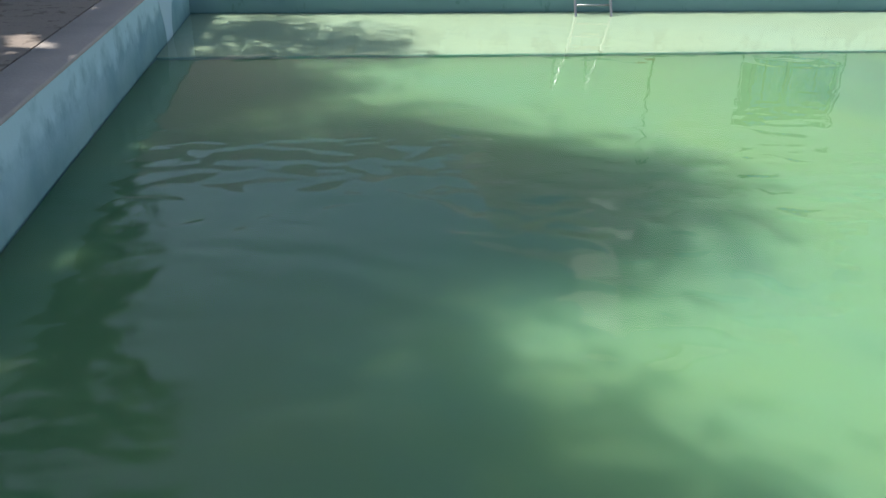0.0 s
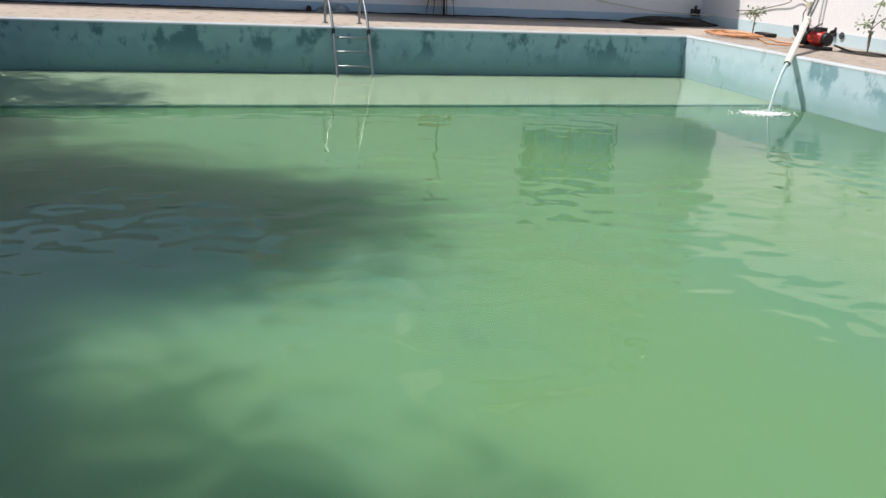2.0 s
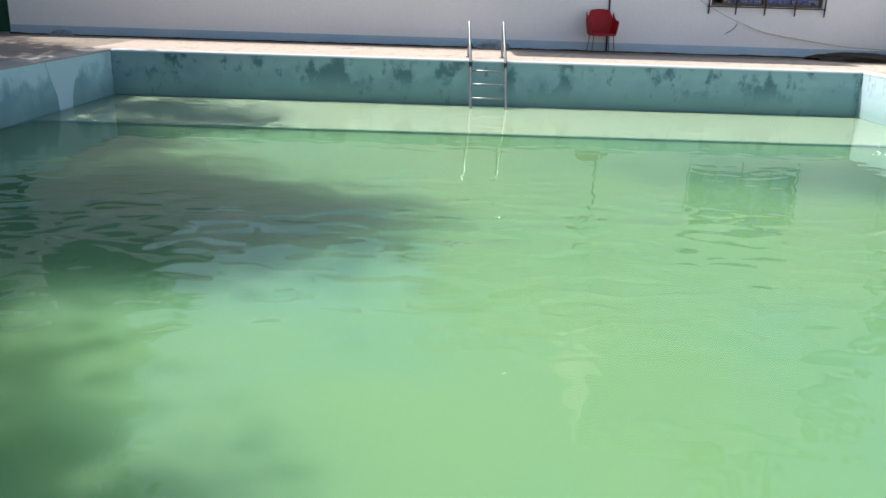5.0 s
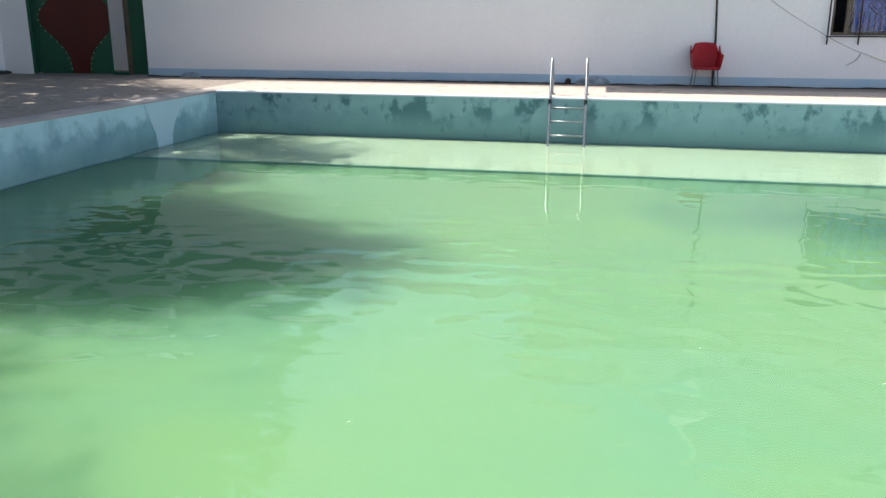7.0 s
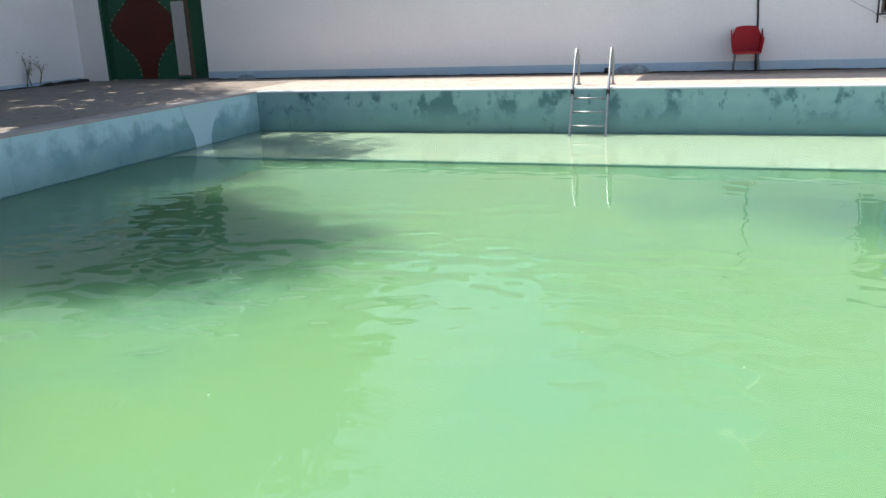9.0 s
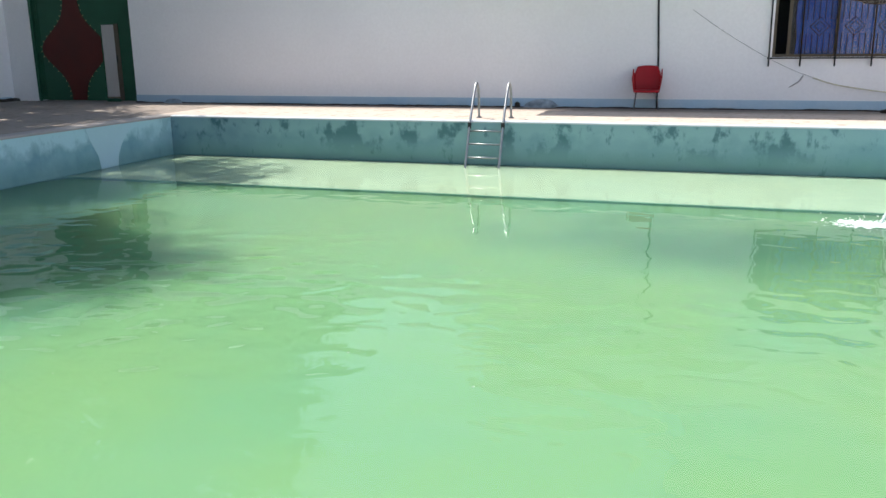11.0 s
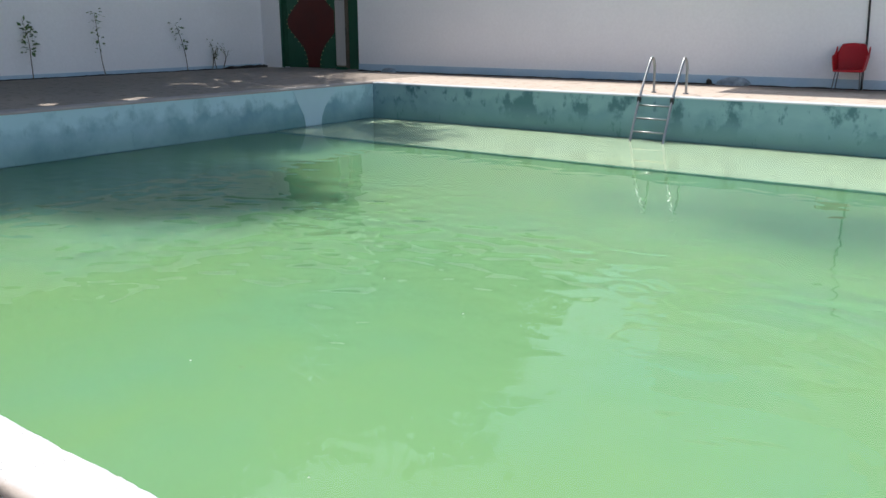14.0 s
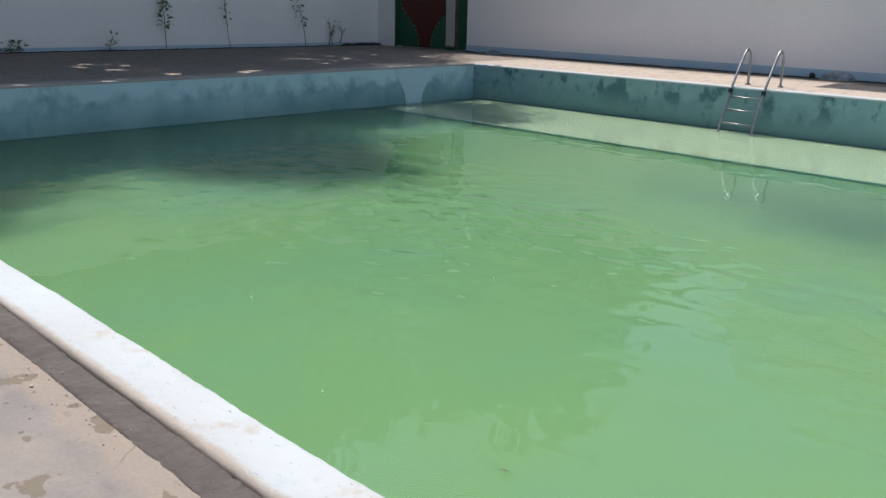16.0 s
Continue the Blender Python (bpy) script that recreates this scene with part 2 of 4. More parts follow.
def murk_mat():
    """Milky green water below the surface, in which shade spreads softly; darker teal near the inlet."""
    m, nt, p = nodes_of("murky water")
    v = coords(nt)
    col = mixed(nt, noise_fac(nt, v, 0.22, 3), (0.130, 0.269, 0.153), (0.156, 0.278, 0.130))
    col = mixed(nt, noise_fac(nt, coords(nt, (1, 0.6, 1)), 0.5, 4, 0.5, 0.75), col, (0.123, 0.264, 0.185), 0.6)
    col = mixed(nt, noise_fac(nt, coords(nt, (0.5, 1.2, 1)), 0.7, 5, 0.52, 0.72), col, (0.175, 0.290, 0.126), 0.3)
    # darker teal area with a wavering edge, off the inlet
    sub = nt.nodes.new("ShaderNodeVectorMath")
    sub.operation = 'SUBTRACT'
    sub.inputs[1].default_value = (10.2, -4.7, ZW)
    nt.links.new(v, sub.inputs[0])
    sc = nt.nodes.new("ShaderNodeVectorMath")
    sc.operation = 'MULTIPLY'
    sc.inputs[1].default_value = (0.27, 0.46, 0.0)
    nt.links.new(sub.outputs[0], sc.inputs[0])
    ln = nt.nodes.new("ShaderNodeVectorMath")
    ln.operation = 'LENGTH'
    nt.links.new(sc.outputs[0], ln.inputs[0])
    wob = nt.nodes.new("ShaderNodeTexNoise")
    wob.inputs["Scale"].default_value = 0.9
    wob.inputs["Detail"].default_value = 4
    nt.links.new(v, wob.inputs["Vector"])
    add = nt.nodes.new("ShaderNodeMath")
    add.operation = 'MULTIPLY_ADD'
    add.inputs[1].default_value = 1.1
    nt.links.new(wob.outputs["Fac"], add.inputs[0])
    nt.links.new(ln.outputs["Value"], add.inputs[2])
    pl = nt.nodes.new("ShaderNodeMapRange")
    pl.interpolation_type = 'SMOOTHSTEP'
    pl.inputs["From Min"].default_value = 1.55
    pl.inputs["From Max"].default_value = 0.55
    nt.links.new(add.outputs[0], pl.inputs["Value"])
    col = mixed(nt, pl.outputs["Result"], col, (0.055, 0.135, 0.095), 0.75)
    nt.links.new(col, p.inputs["Base Color"])
    p.subsurface_method = 'BURLEY'
    p.inputs["Subsurface Weight"].default_value = 1.0
    p.inputs["Subsurface Radius"].default_value = (0.8, 1.0, 0.9)
    p.inputs["Subsurface Scale"].default_value = 1.35
    p.inputs["Specular IOR Level"].default_value = 0.0
    p.inputs["Roughness"].default_value = 1.0
    return m


M_WATER, M_MURK = water_surface_mat(), murk_mat()
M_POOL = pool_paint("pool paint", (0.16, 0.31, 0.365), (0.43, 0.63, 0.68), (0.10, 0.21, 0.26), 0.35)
# same paint, toned for light: north copy darkened for shade, east lightened for sun
M_POOL_N = pool_paint("pool paint darkened for shade", (0.150, 0.275, 0.315), (0.225, 0.365, 0.405), (0.055, 0.135, 0.16), 0.85)
M_POOL_E = pool_paint("pool paint lightened for sun", (0.34, 0.48, 0.55), (0.48, 0.595, 0.665), (0.15, 0.29, 0.33), 0.8)
M_PATCH = surface("paler repaint", (0.43, 0.60, 0.66), (0.38, 0.55, 0.61), rough=0.8)
M_SHELF = surface("shelf floor under water", (0.35, 0.435, 0.30), (0.33, 0.435, 0.33), big=0.5, fine=9, relief=0.05)
shelf_bsdf = M_SHELF.node_tree.nodes["Principled BSDF"]
shelf_bsdf.subsurface_method = 'BURLEY'
shelf_bsdf.inputs["Subsurface Weight"].default_value = 1.0
shelf_bsdf.inputs["Subsurface Radius"].default_value = (1.0, 1.0, 1.0)
shelf_bsdf.inputs["Subsurface Scale"].default_value = 0.35
M_RISER = surface("shelf riser", (0.27, 0.47, 0.39), (0.23, 0.42, 0.34))
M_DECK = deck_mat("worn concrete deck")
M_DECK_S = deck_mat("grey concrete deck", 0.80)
# north deck carries the wall's shade as a dark painted band
M_DECK_N = deck_mat("pale concrete with painted wall shade", 1.25, (2.1, 2.75))
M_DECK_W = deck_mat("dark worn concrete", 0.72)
M_GROOVE = surface("dark raw concrete", (0.095, 0.083, 0.08), (0.14, 0.12, 0.11), rough=0.95, big=9, fine=30, relief=1.0)
M_COPE = coping_mat()
M_EDGE = surface("bare concrete edge", (0.36, 0.32, 0.29), (0.27, 0.25, 0.235), rough=0.9, big=1.5, fine=30, relief=0.35)
M_WALL = surface("white limewash", (0.84, 0.83, 0.85), (0.77, 0.76, 0.785), rough=0.9, big=0.5, fine=18, relief=0.15, amount=0.7)
M_WALL2 = surface("grey cement", (0.45, 0.44, 0.45), (0.38, 0.37, 0.38), rough=0.9)
M_SKIRT = surface("blue skirting paint", (0.36, 0.52, 0.66), (0.50, 0.60, 0.68), rough=0.8, big=1.5, fine=20, relief=0.2)
# east copy of the skirting blue, with the sunlight put into its colour
M_SKIRT_E = surface("skirting paint lightened for sun", (0.52, 0.66, 0.73), (0.58, 0.68, 0.72), rough=0.8, big=1.5, fine=20, relief=0.2)
M_GREEN = surface("green gate enamel", (0.012, 0.075, 0.04), (0.02, 0.10, 0.055), rough=0.45, big=2, fine=30, relief=0.05)
M_RED = surface("brown red gate enamel", (0.085, 0.010, 0.006), (0.06, 0.009, 0.006), rough=0.45, big=2, fine=30, relief=0.05)
M_STEEL = plain("stainless steel", (0.32, 0.33, 0.34), 0.42, 1.0, vary=0.1)
M_BLACK = plain("black rubber", (0.02, 0.02, 0.022), 0.6, vary=0.3)
M_CHAIR = plain("red plastic", (0.36, 0.007, 0.014), 0.55, spec=0.3, vary=0.15, scale=5)
M_CHROME = plain("chair leg tube", (0.16, 0.16, 0.17), 0.4, 0.6)
M_PVC = plain("cream pvc pipe", (0.80, 0.76, 0.66), 0.4, vary=0.12)
M_PUMP = plain("red pump enamel", (0.50, 0.03, 0.02), 0.4, vary=0.2)
M_IRON = plain("dark iron", (0.03, 0.03, 0.033), 0.5, 0.5)
M_HOSE = plain("orange hose", (0.62, 0.30, 0.15), 0.5, vary=0.2)
M_BROWN = plain("brown window frame", (0.10, 0.075, 0.05), 0.5, vary=0.25)
M_CURTAIN = surface("blue cloth", (0.03, 0.15, 0.80), (0.06, 0.24, 0.90), rough=0.8, big=3, fine=40)
M_DARK = plain("dark interior", (0.01, 0.011, 0.014), 0.8)
M_BARK = surface("bark", (0.12, 0.085, 0.06), (0.07, 0.05, 0.04), rough=0.95, big=4, fine=25, relief=0.6)
M_LEAF = leaf_mat("tree leaves", (0.05, 0.11, 0.025), (0.09, 0.15, 0.04))
M_SPRIG = leaf_mat("sapling leaves", (0.10, 0.16, 0.05), (0.18, 0.22, 0.09))
M_DRY = plain("dry stalk", (0.16, 0.13, 0.09), 0.9)
M_CORD = plain("pale cord", (0.62, 0.58, 0.45), 0.6)
M_JET = plain("falling water", (0.55, 0.68, 0.66), 0.15, vary=0.2, scale=30)
M_WIRE = plain("grey wire", (0.22, 0.22, 0.23), 0.6)
M_FOAM = plain("white foam", (0.85, 0.90, 0.88), 0.6)
M_SOIL = surface("dark soil", (0.035, 0.03, 0.026), (0.06, 0.05, 0.04), rough=1.0, big=6, fine=40, relief=0.8)
M_GROUND = surface("bare ground", (0.24, 0.19, 0.14), (0.16, 0.14, 0.10), rough=1.0, big=0.2, fine=8)
M_GOLD = plain("pale stud paint", (0.55, 0.48, 0.25), 0.4)
M_GRIT = leaf_mat("mortar crumbs", (0.42, 0.35, 0.28), (0.12, 0.10, 0.085))
M_SACK = surface("peeling cement", (0.35, 0.42, 0.48), (0.10, 0.12, 0.14), rough=0.9, big=9, fine=40, relief=0.5)


# ---- mesh helpers ----
def box(bm, x0, y0, z0, x1, y1, z1, bevel=0.0):
    r = bmesh.ops.create_cube(bm, size=1.0, matrix=Matrix.Translation(((x0 + x1) / 2, (y0 + y1) / 2, (z0 + z1) / 2)) @ Matrix.Diagonal((abs(x1 - x0), abs(y1 - y0), abs(z1 - z0), 1)))
    if bevel:
        edges = list({e for v in r["verts"] for e in v.link_edges})
        bmesh.ops.bevel(bm, geom=edges, offset=bevel, segments=2, affect='EDGES', profile=0.6)
    return bm


def tube(bm, pts, radius, sides=10, caps=True):
    """A round bar along points; radius is a number or one for each point."""
    pts = [Vector(p) for p in pts]
    rad = radius if isinstance(radius, (list, tuple)) else [radius] * len(pts)
    rings = []
    ref = None
    for i, p in enumerate(pts):
        d = (pts[min(i + 1, len(pts) - 1)] - pts[max(i - 1, 0)]).normalized()
        if ref is None:
            ref = d.orthogonal().normalized()
        ref = (ref - d * ref.dot(d)).normalized()
        side = d.cross(ref)
        rings.append([bm.verts.new(p + (ref * math.cos(2 * math.pi * k / sides) + side * math.sin(2 * math.pi * k / sides)) * rad[i]) for k in range(sides)])
    for a, b in zip(rings, rings[1:]):
        for k in range(sides):
            bm.faces.new((a[k], a[(k + 1) % sides], b[(k + 1) % sides], b[k])).smooth = True
    if caps:
        bm.faces.new(list(reversed(rings[0])))
        bm.faces.new(rings[-1])
    return bm


def spline(pts, steps=8):
    """Smooth points through the given ones."""
    pts = [Vector(p) for p in pts]
    out = []
    for i in range(len(pts) - 1):
        a, b = pts[max(i - 1, 0)], pts[i]
        c, d = pts[i + 1], pts[min(i + 2, len(pts) - 1)]
        for k in range(steps):
            t = k / steps
            out.append(0.5 * (2 * b + (c - a) * t + (2 * a - 5 * b + 4 * c - d) * t * t + (3 * b - a - 3 * c + d) * t ** 3))
    return out + [pts[-1]]


def part(name, bm, material, parent=None, label="", sheet=False):
    if not sheet:
        bmesh.ops.recalc_face_normals(bm, faces=bm.faces)
    me = bpy.data.meshes.new(name)
    bm.to_mesh(me)
    bm.free()
    me.materials.append(material)
    ob = new(name, me)
    if parent is not None:
        ob.parent = parent
        ob.matrix_parent_inverse = parent.matrix_basis.inverted()
    if label:
        ob["label"] = label
    return ob


def empty(name, at, label, category, group=""):
    e = new(name)
    e.empty_display_size = 0.1
    e.matrix_basis = Matrix.Translation(at)
    return tagged(e, label, category, group)


def setting(name, bm, material, label=""):
    return tagged(part(name, bm, material), label, kind="structure")


B = bmesh.new

# ---- plan ----
LX, RX, BY, SY = -6.8, 14.3, 3.21, -18.0   # boundary walls

# ---- ground and deck ----
g = B()
for x0, y0, x1, y1 in ((-150, -150, LX - 0.3, 150), (RX + 0.3, -150, 150, 150), (LX - 0.3, BY + 1.5, RX + 0.3, 150), (LX - 0.3, -150, RX + 0.3, SY - 0.3)):
    box(g, x0, y0, -0.6, x1, y1, -0.05)
setting("ground", g, M_GROUND, "bare earth outside the walls")


def grid_sheet(bm, x0, y0, x1, y1, z, step, rough):
    nx, ny = max(1, int((x1 - x0) / step)), max(1, int((y1 - y0) / step))
    vs = [[bm.verts.new((x0 + (x1 - x0) * i / nx, y0 + (y1 - y0) * j / ny, z + rough * (noise.noise((x0 + (x1 - x0) * i / nx, y0 + (y1 - y0) * j / ny, 3.1))))) for j in range(ny + 1)] for i in range(nx + 1)]
    for i in range(nx):
        for j in range(ny):
            bm.faces.new((vs[i][j], vs[i + 1][j], vs[i + 1][j + 1], vs[i][j + 1])).smooth = True


CW = 0.21
CS = 0.185                    # edge on the camera's side
LW = 0.43                     # bare concrete edge on the shaded side
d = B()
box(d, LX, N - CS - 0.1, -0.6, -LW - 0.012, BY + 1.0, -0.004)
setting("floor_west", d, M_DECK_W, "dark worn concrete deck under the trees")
d = B()
box(d, W + CW, N - CS - 0.1, -0.6, RX, CW, -0.004)
box(d, -LW - 0.012, N - CS, -0.6, -LW, CW, -0.05)
setting("floor", d, M_DECK, "worn concrete deck beside the pool")
d = B()
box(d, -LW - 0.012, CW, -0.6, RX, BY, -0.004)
setting("floor_north", d, M_DECK_N, "pale concrete deck with shade painted along the wall foot")
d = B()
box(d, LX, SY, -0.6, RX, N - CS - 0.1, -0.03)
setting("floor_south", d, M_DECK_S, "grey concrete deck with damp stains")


def edge_strip(bm, x0, y0, x1, y1, z0, z1, step, wob):
    """A cast edge with a slightly uneven top and rounded, worn arrises."""
    along_x = abs(x1 - x0) > abs(y1 - y0)
    length, wide = (x1 - x0, y1 - y0) if along_x else (y1 - y0, x1 - x0)
    n = int(length / step)
    prof = [(0, z0), (0, z1 - 0.018), (0.005, z1 - 0.006), (0.016, z1), (wide / 2, z1 + 0.002), (wide - 0.016, z1), (wide - 0.005, z1 - 0.006), (wide, z1 - 0.018), (wide, z0)]
    rows = []
    for i in range(n + 1):
        a = length * i / n
        row = []
        for k, (w, z) in enumerate(prof):
            o = wob * noise.noise((a * 1.7 + x0, k * 0.6, y0 * 1.3)) + 0.5 * wob * noise.noise((a * 7 + x0, k * 0.9, y0)) + 0.5 * wob * noise.noise((a * 26 + x0, k * 1.7, y0))
            dz = 0.6 * o if 0 < k < 8 else 0
            dw = 0 if k in (0, 8) else (o if k > 4 else 0.5 * o)
            p = (x0 + a, y0 + w + dw, z + dz) if along_x else (x0 + w + dw, y0 + a, z + dz)
            row.append(bm.verts.new(p))
        rows.append(row)
    for a, b in zip(rows, rows[1:]):
        for k in range(8):
            bm.faces.new((a[k], a[k + 1], b[k + 1], b[k])).smooth = True
    bm.faces.new(rows[0])
    bm.faces.new(list(reversed(rows[-1])))


c = B()
edge_strip(c, LX, N - CS - 0.112, RX, N - CS + 0.01, -0.3, -0.024, 0.015, 0.016)
setting("edge_groove", c, M_GROOVE, "dark raw concrete strip behind the pool edge")
for nm, q, mt in (("coping_north", (0, 0, W, CW), "w"), ("coping_south", (-LW, N - CS, W + CW, N + 0.018), "w"), ("coping_west", (-LW, N, 0, CW), "g"), ("coping_east", (W, N, W + CW, CW), "w")):
    c = B()
    edge_strip(c, *q, -0.03, 0.0, 0.02 if nm == "coping_south" else 0.06, 0.006)
    setting(nm, c, M_COPE if mt == "w" else M_EDGE, "white painted concrete pool edge" if mt == "w" else "bare grey concrete pool edge")

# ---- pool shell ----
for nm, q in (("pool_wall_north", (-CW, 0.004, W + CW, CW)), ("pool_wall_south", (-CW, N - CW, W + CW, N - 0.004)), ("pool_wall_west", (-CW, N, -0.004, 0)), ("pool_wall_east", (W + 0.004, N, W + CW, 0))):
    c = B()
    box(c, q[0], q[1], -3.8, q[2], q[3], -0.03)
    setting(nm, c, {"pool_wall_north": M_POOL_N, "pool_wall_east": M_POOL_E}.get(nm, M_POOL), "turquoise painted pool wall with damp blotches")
c = B()
ps = [(-2.22, -0.035), (-1.10, -0.035), (-1.14, -0.12), (-1.30, -0.25), (-1.42, -0.40), (-1.50, -0.55), (-1.53, -0.72), (-1.94, -0.72), (-1.98, -0.5), (-2.10, -0.3), (-2.19, -0.12)]
lo = [c.verts.new((-0.003, y, z)) for y, z in ps]
hi = [c.verts.new((0.0005, y, z)) for y, z in ps]
c.faces.new(hi)
c.faces.new(list(reversed(lo)))
for i in range(len(ps)):
    c.faces.new((lo[i], lo[(i + 1) % len(ps)], hi[(i + 1) % len(ps)], hi[i]))
setting("paint_patch", c, M_PATCH, "paler repainted patch on the pool wall")
c = B()
box(c, -CW, N - CW, -4.0, W + CW, CW, -3.8)
setting("pool_floor", c, M_POOL)
SHELF = -2.70
c = B()
box(c, 0, SHELF, ZW - 1.25, W, 0, ZW - 0.015)
setting("pool_shelf", c, M_SHELF, "pale shallow shelf under the water")
c = B()
box(c, 0, SHELF - 0.03, ZW - 1.2, W, SHELF - 0.002, ZW - 0.018)
setting("shelf_riser", c, M_RISER)
c = B()
box(c, 0.002, N + 0.002, ZW - 3.0, W - 0.002, SHELF - 0.6, ZW - 0.015)
vs = [c.verts.new((x, y, z)) for x in (0.002, W - 0.002) for y, z in ((SHELF - 0.6, ZW - 0.016), (SHELF - 0.32, ZW - 0.032), (SHELF - 0.032, ZW - 0.045), (SHELF - 0.032, ZW - 3.0), (SHELF - 0.6, ZW - 3.0))]
for k in range(5):
    c.faces.new((vs[k], vs[(k + 1) % 5], vs[5 + (k + 1) % 5], vs[5 + k]))
c.faces.new(vs[:5])
c.faces.new(list(reversed(vs[5:])))
bmesh.ops.remove_doubles(c, verts=c.verts, dist=0.003)
shared = [f for f in c.faces if all(abs(v.co.y - (SHELF - 0.6)) < 0.01 for v in f.verts)]
bmesh.ops.delete(c, geom=shared, context='FACES_ONLY')
setting("murky_water", c, M_MURK, "milky green water in the deep part of the pool")
c = B()
grid_sheet(c, 0, N, W, 0, ZW, 0.5, 0.0)
water = tagged(part("water", c, M_WATER, sheet=True), "green rippled pool water", kind="structure")
water.visible_shadow = False

# ---- boundary walls ----
HX, HZ = 5.1, 5.0             # the house begins here; height of its parapet
GX0, GX1 = -6.08, -3.18        # gate opening
c = B()
box(c, GX1, BY, -0.3, HX, BY + 0.25, 2.8)
setting("wall_north", c, M_WALL, "tall white plastered boundary wall")
WX0, WX1, WZ0 = 10.40, 12.56, 0.93
c = B()
rim = lambda y, x0, z0, x1, z1: [c.verts.new(p) for p in ((x0, y, z0), (x1, y, z0), (x1, y, z1), (x0, y, z1))]
fo, fi = rim(BY, HX, -0.3, RX + 0.3, HZ), rim(BY, WX0, WZ0, WX1, WZ0 + 1.25)
ro, ri = rim(BY + 0.25, HX, -0.3, RX + 0.3, HZ), rim(BY + 0.25, WX0, WZ0, WX1, WZ0 + 1.25)
for k in range(4):
    m = (k + 1) % 4
    for q in ((fo[k], fo[m], fi[m], fi[k]), (ri[k], ri[m], ro[m], ro[k]), (fi[k], fi[m], ri[m], ri[k]), (ro[k], ro[m], fo[m], fo[k])):
        c.faces.new(q)
setting("wall_house", c, M_WALL, "white plastered house wall with a window")
c = B()
box(c, 8.9, BY + 1.8, HZ - 0.6, RX + 0.3, BY + 2.05, 8.4)
box(c, 8.9, BY + 2.05, HZ - 0.6, 9.15, BY + 6.0, 8.4)
setting("wall_upper_storey", c, M_WALL, "set back upper storey of the house")
c = B()
box(c, HX, BY + 0.25, HZ - 0.8, RX + 0.3, BY + 6.0, HZ - 0.6)
box(c, HX, BY + 0.25, -0.3, HX + 0.25, BY + 6.0, HZ - 0.8)
setting("roof_terrace", c, M_WALL2, "cement roof terrace of the house")
# unseen slab, its outline set by the shadow wanted on deck and east wall
c = B()
sp = [(4.64, BY), (4.64, 1.97), (10.6, 1.97), (10.6, 2.49), (RX, 2.49), (RX, BY)]
lo = [c.verts.new((x, y, 3.35)) for x, y in sp]
hi = [c.verts.new((x, y, 3.5)) for x, y in sp]
c.faces.new(lo)
c.faces.new(hi)
for i in range(6):
    c.faces.new((lo[i], lo[(i + 1) % 6], hi[(i + 1) % 6], hi[i]))
setting("shade_caster_slab", c, M_WALL, "unseen slab added to cast shade along the house wall")
c = B()
box(c, LX - 0.25, SY, -0.3, LX, BY + 1.4, 3.5)
box(c, LX, BY + 0.1, -0.3, GX0, BY + 0.4, 3.9)
box(c, GX0, BY + 0.1, 2.75, GX1, BY + 0.4, 3.9)
setting("wall_west", c, M_WALL, "white plastered boundary wall")
c = B()
box(c, RX, SY, -0.3, RX + 0.25, BY, 3.0)
setting("wall_east", c, M_WALL, "sunlit white plastered boundary wall")
# unseen wall behind the camera, made tall to cut skylight from the south
c = B()
box(c, LX, SY - 0.25, -0.3, RX, SY, 9.0)
setting("wall_sky_blocker", c, M_WALL2, "unseen tall grey wall added to block the south sky")
for nm, q in (("baseboard_north", (GX1, BY - 0.012, RX, BY - 0.002, 0.17)), ("baseboard_west", (LX + 0.002, SY, LX + 0.014, BY, 0.09)), ("baseboard_east", (RX - 0.014, SY, RX - 0.002, BY - 0.02, 0.2))):
    c = B()
    box(c, q[0], q[1], -0.004, q[2], q[3], q[4])
    setting(nm, c, M_SKIRT_E if nm == "baseboard_east" else M_SKIRT, "light blue painted skirting band")


# thin, uneven dark strips along the feet of the north and west walls
for nm, q in (("dark_line_north", (GX1, BY - 0.075, RX - 0.02, BY - 0.013)), ("dark_line_west", (LX + 0.014, -9.0, LX + 0.07, BY))):
    c = B()
    edge_strip(c, *q, -0.05, 0.012, 0.07, 0.03)
    setting(nm, c, M_SOIL, "thin dark line along the wall foot")


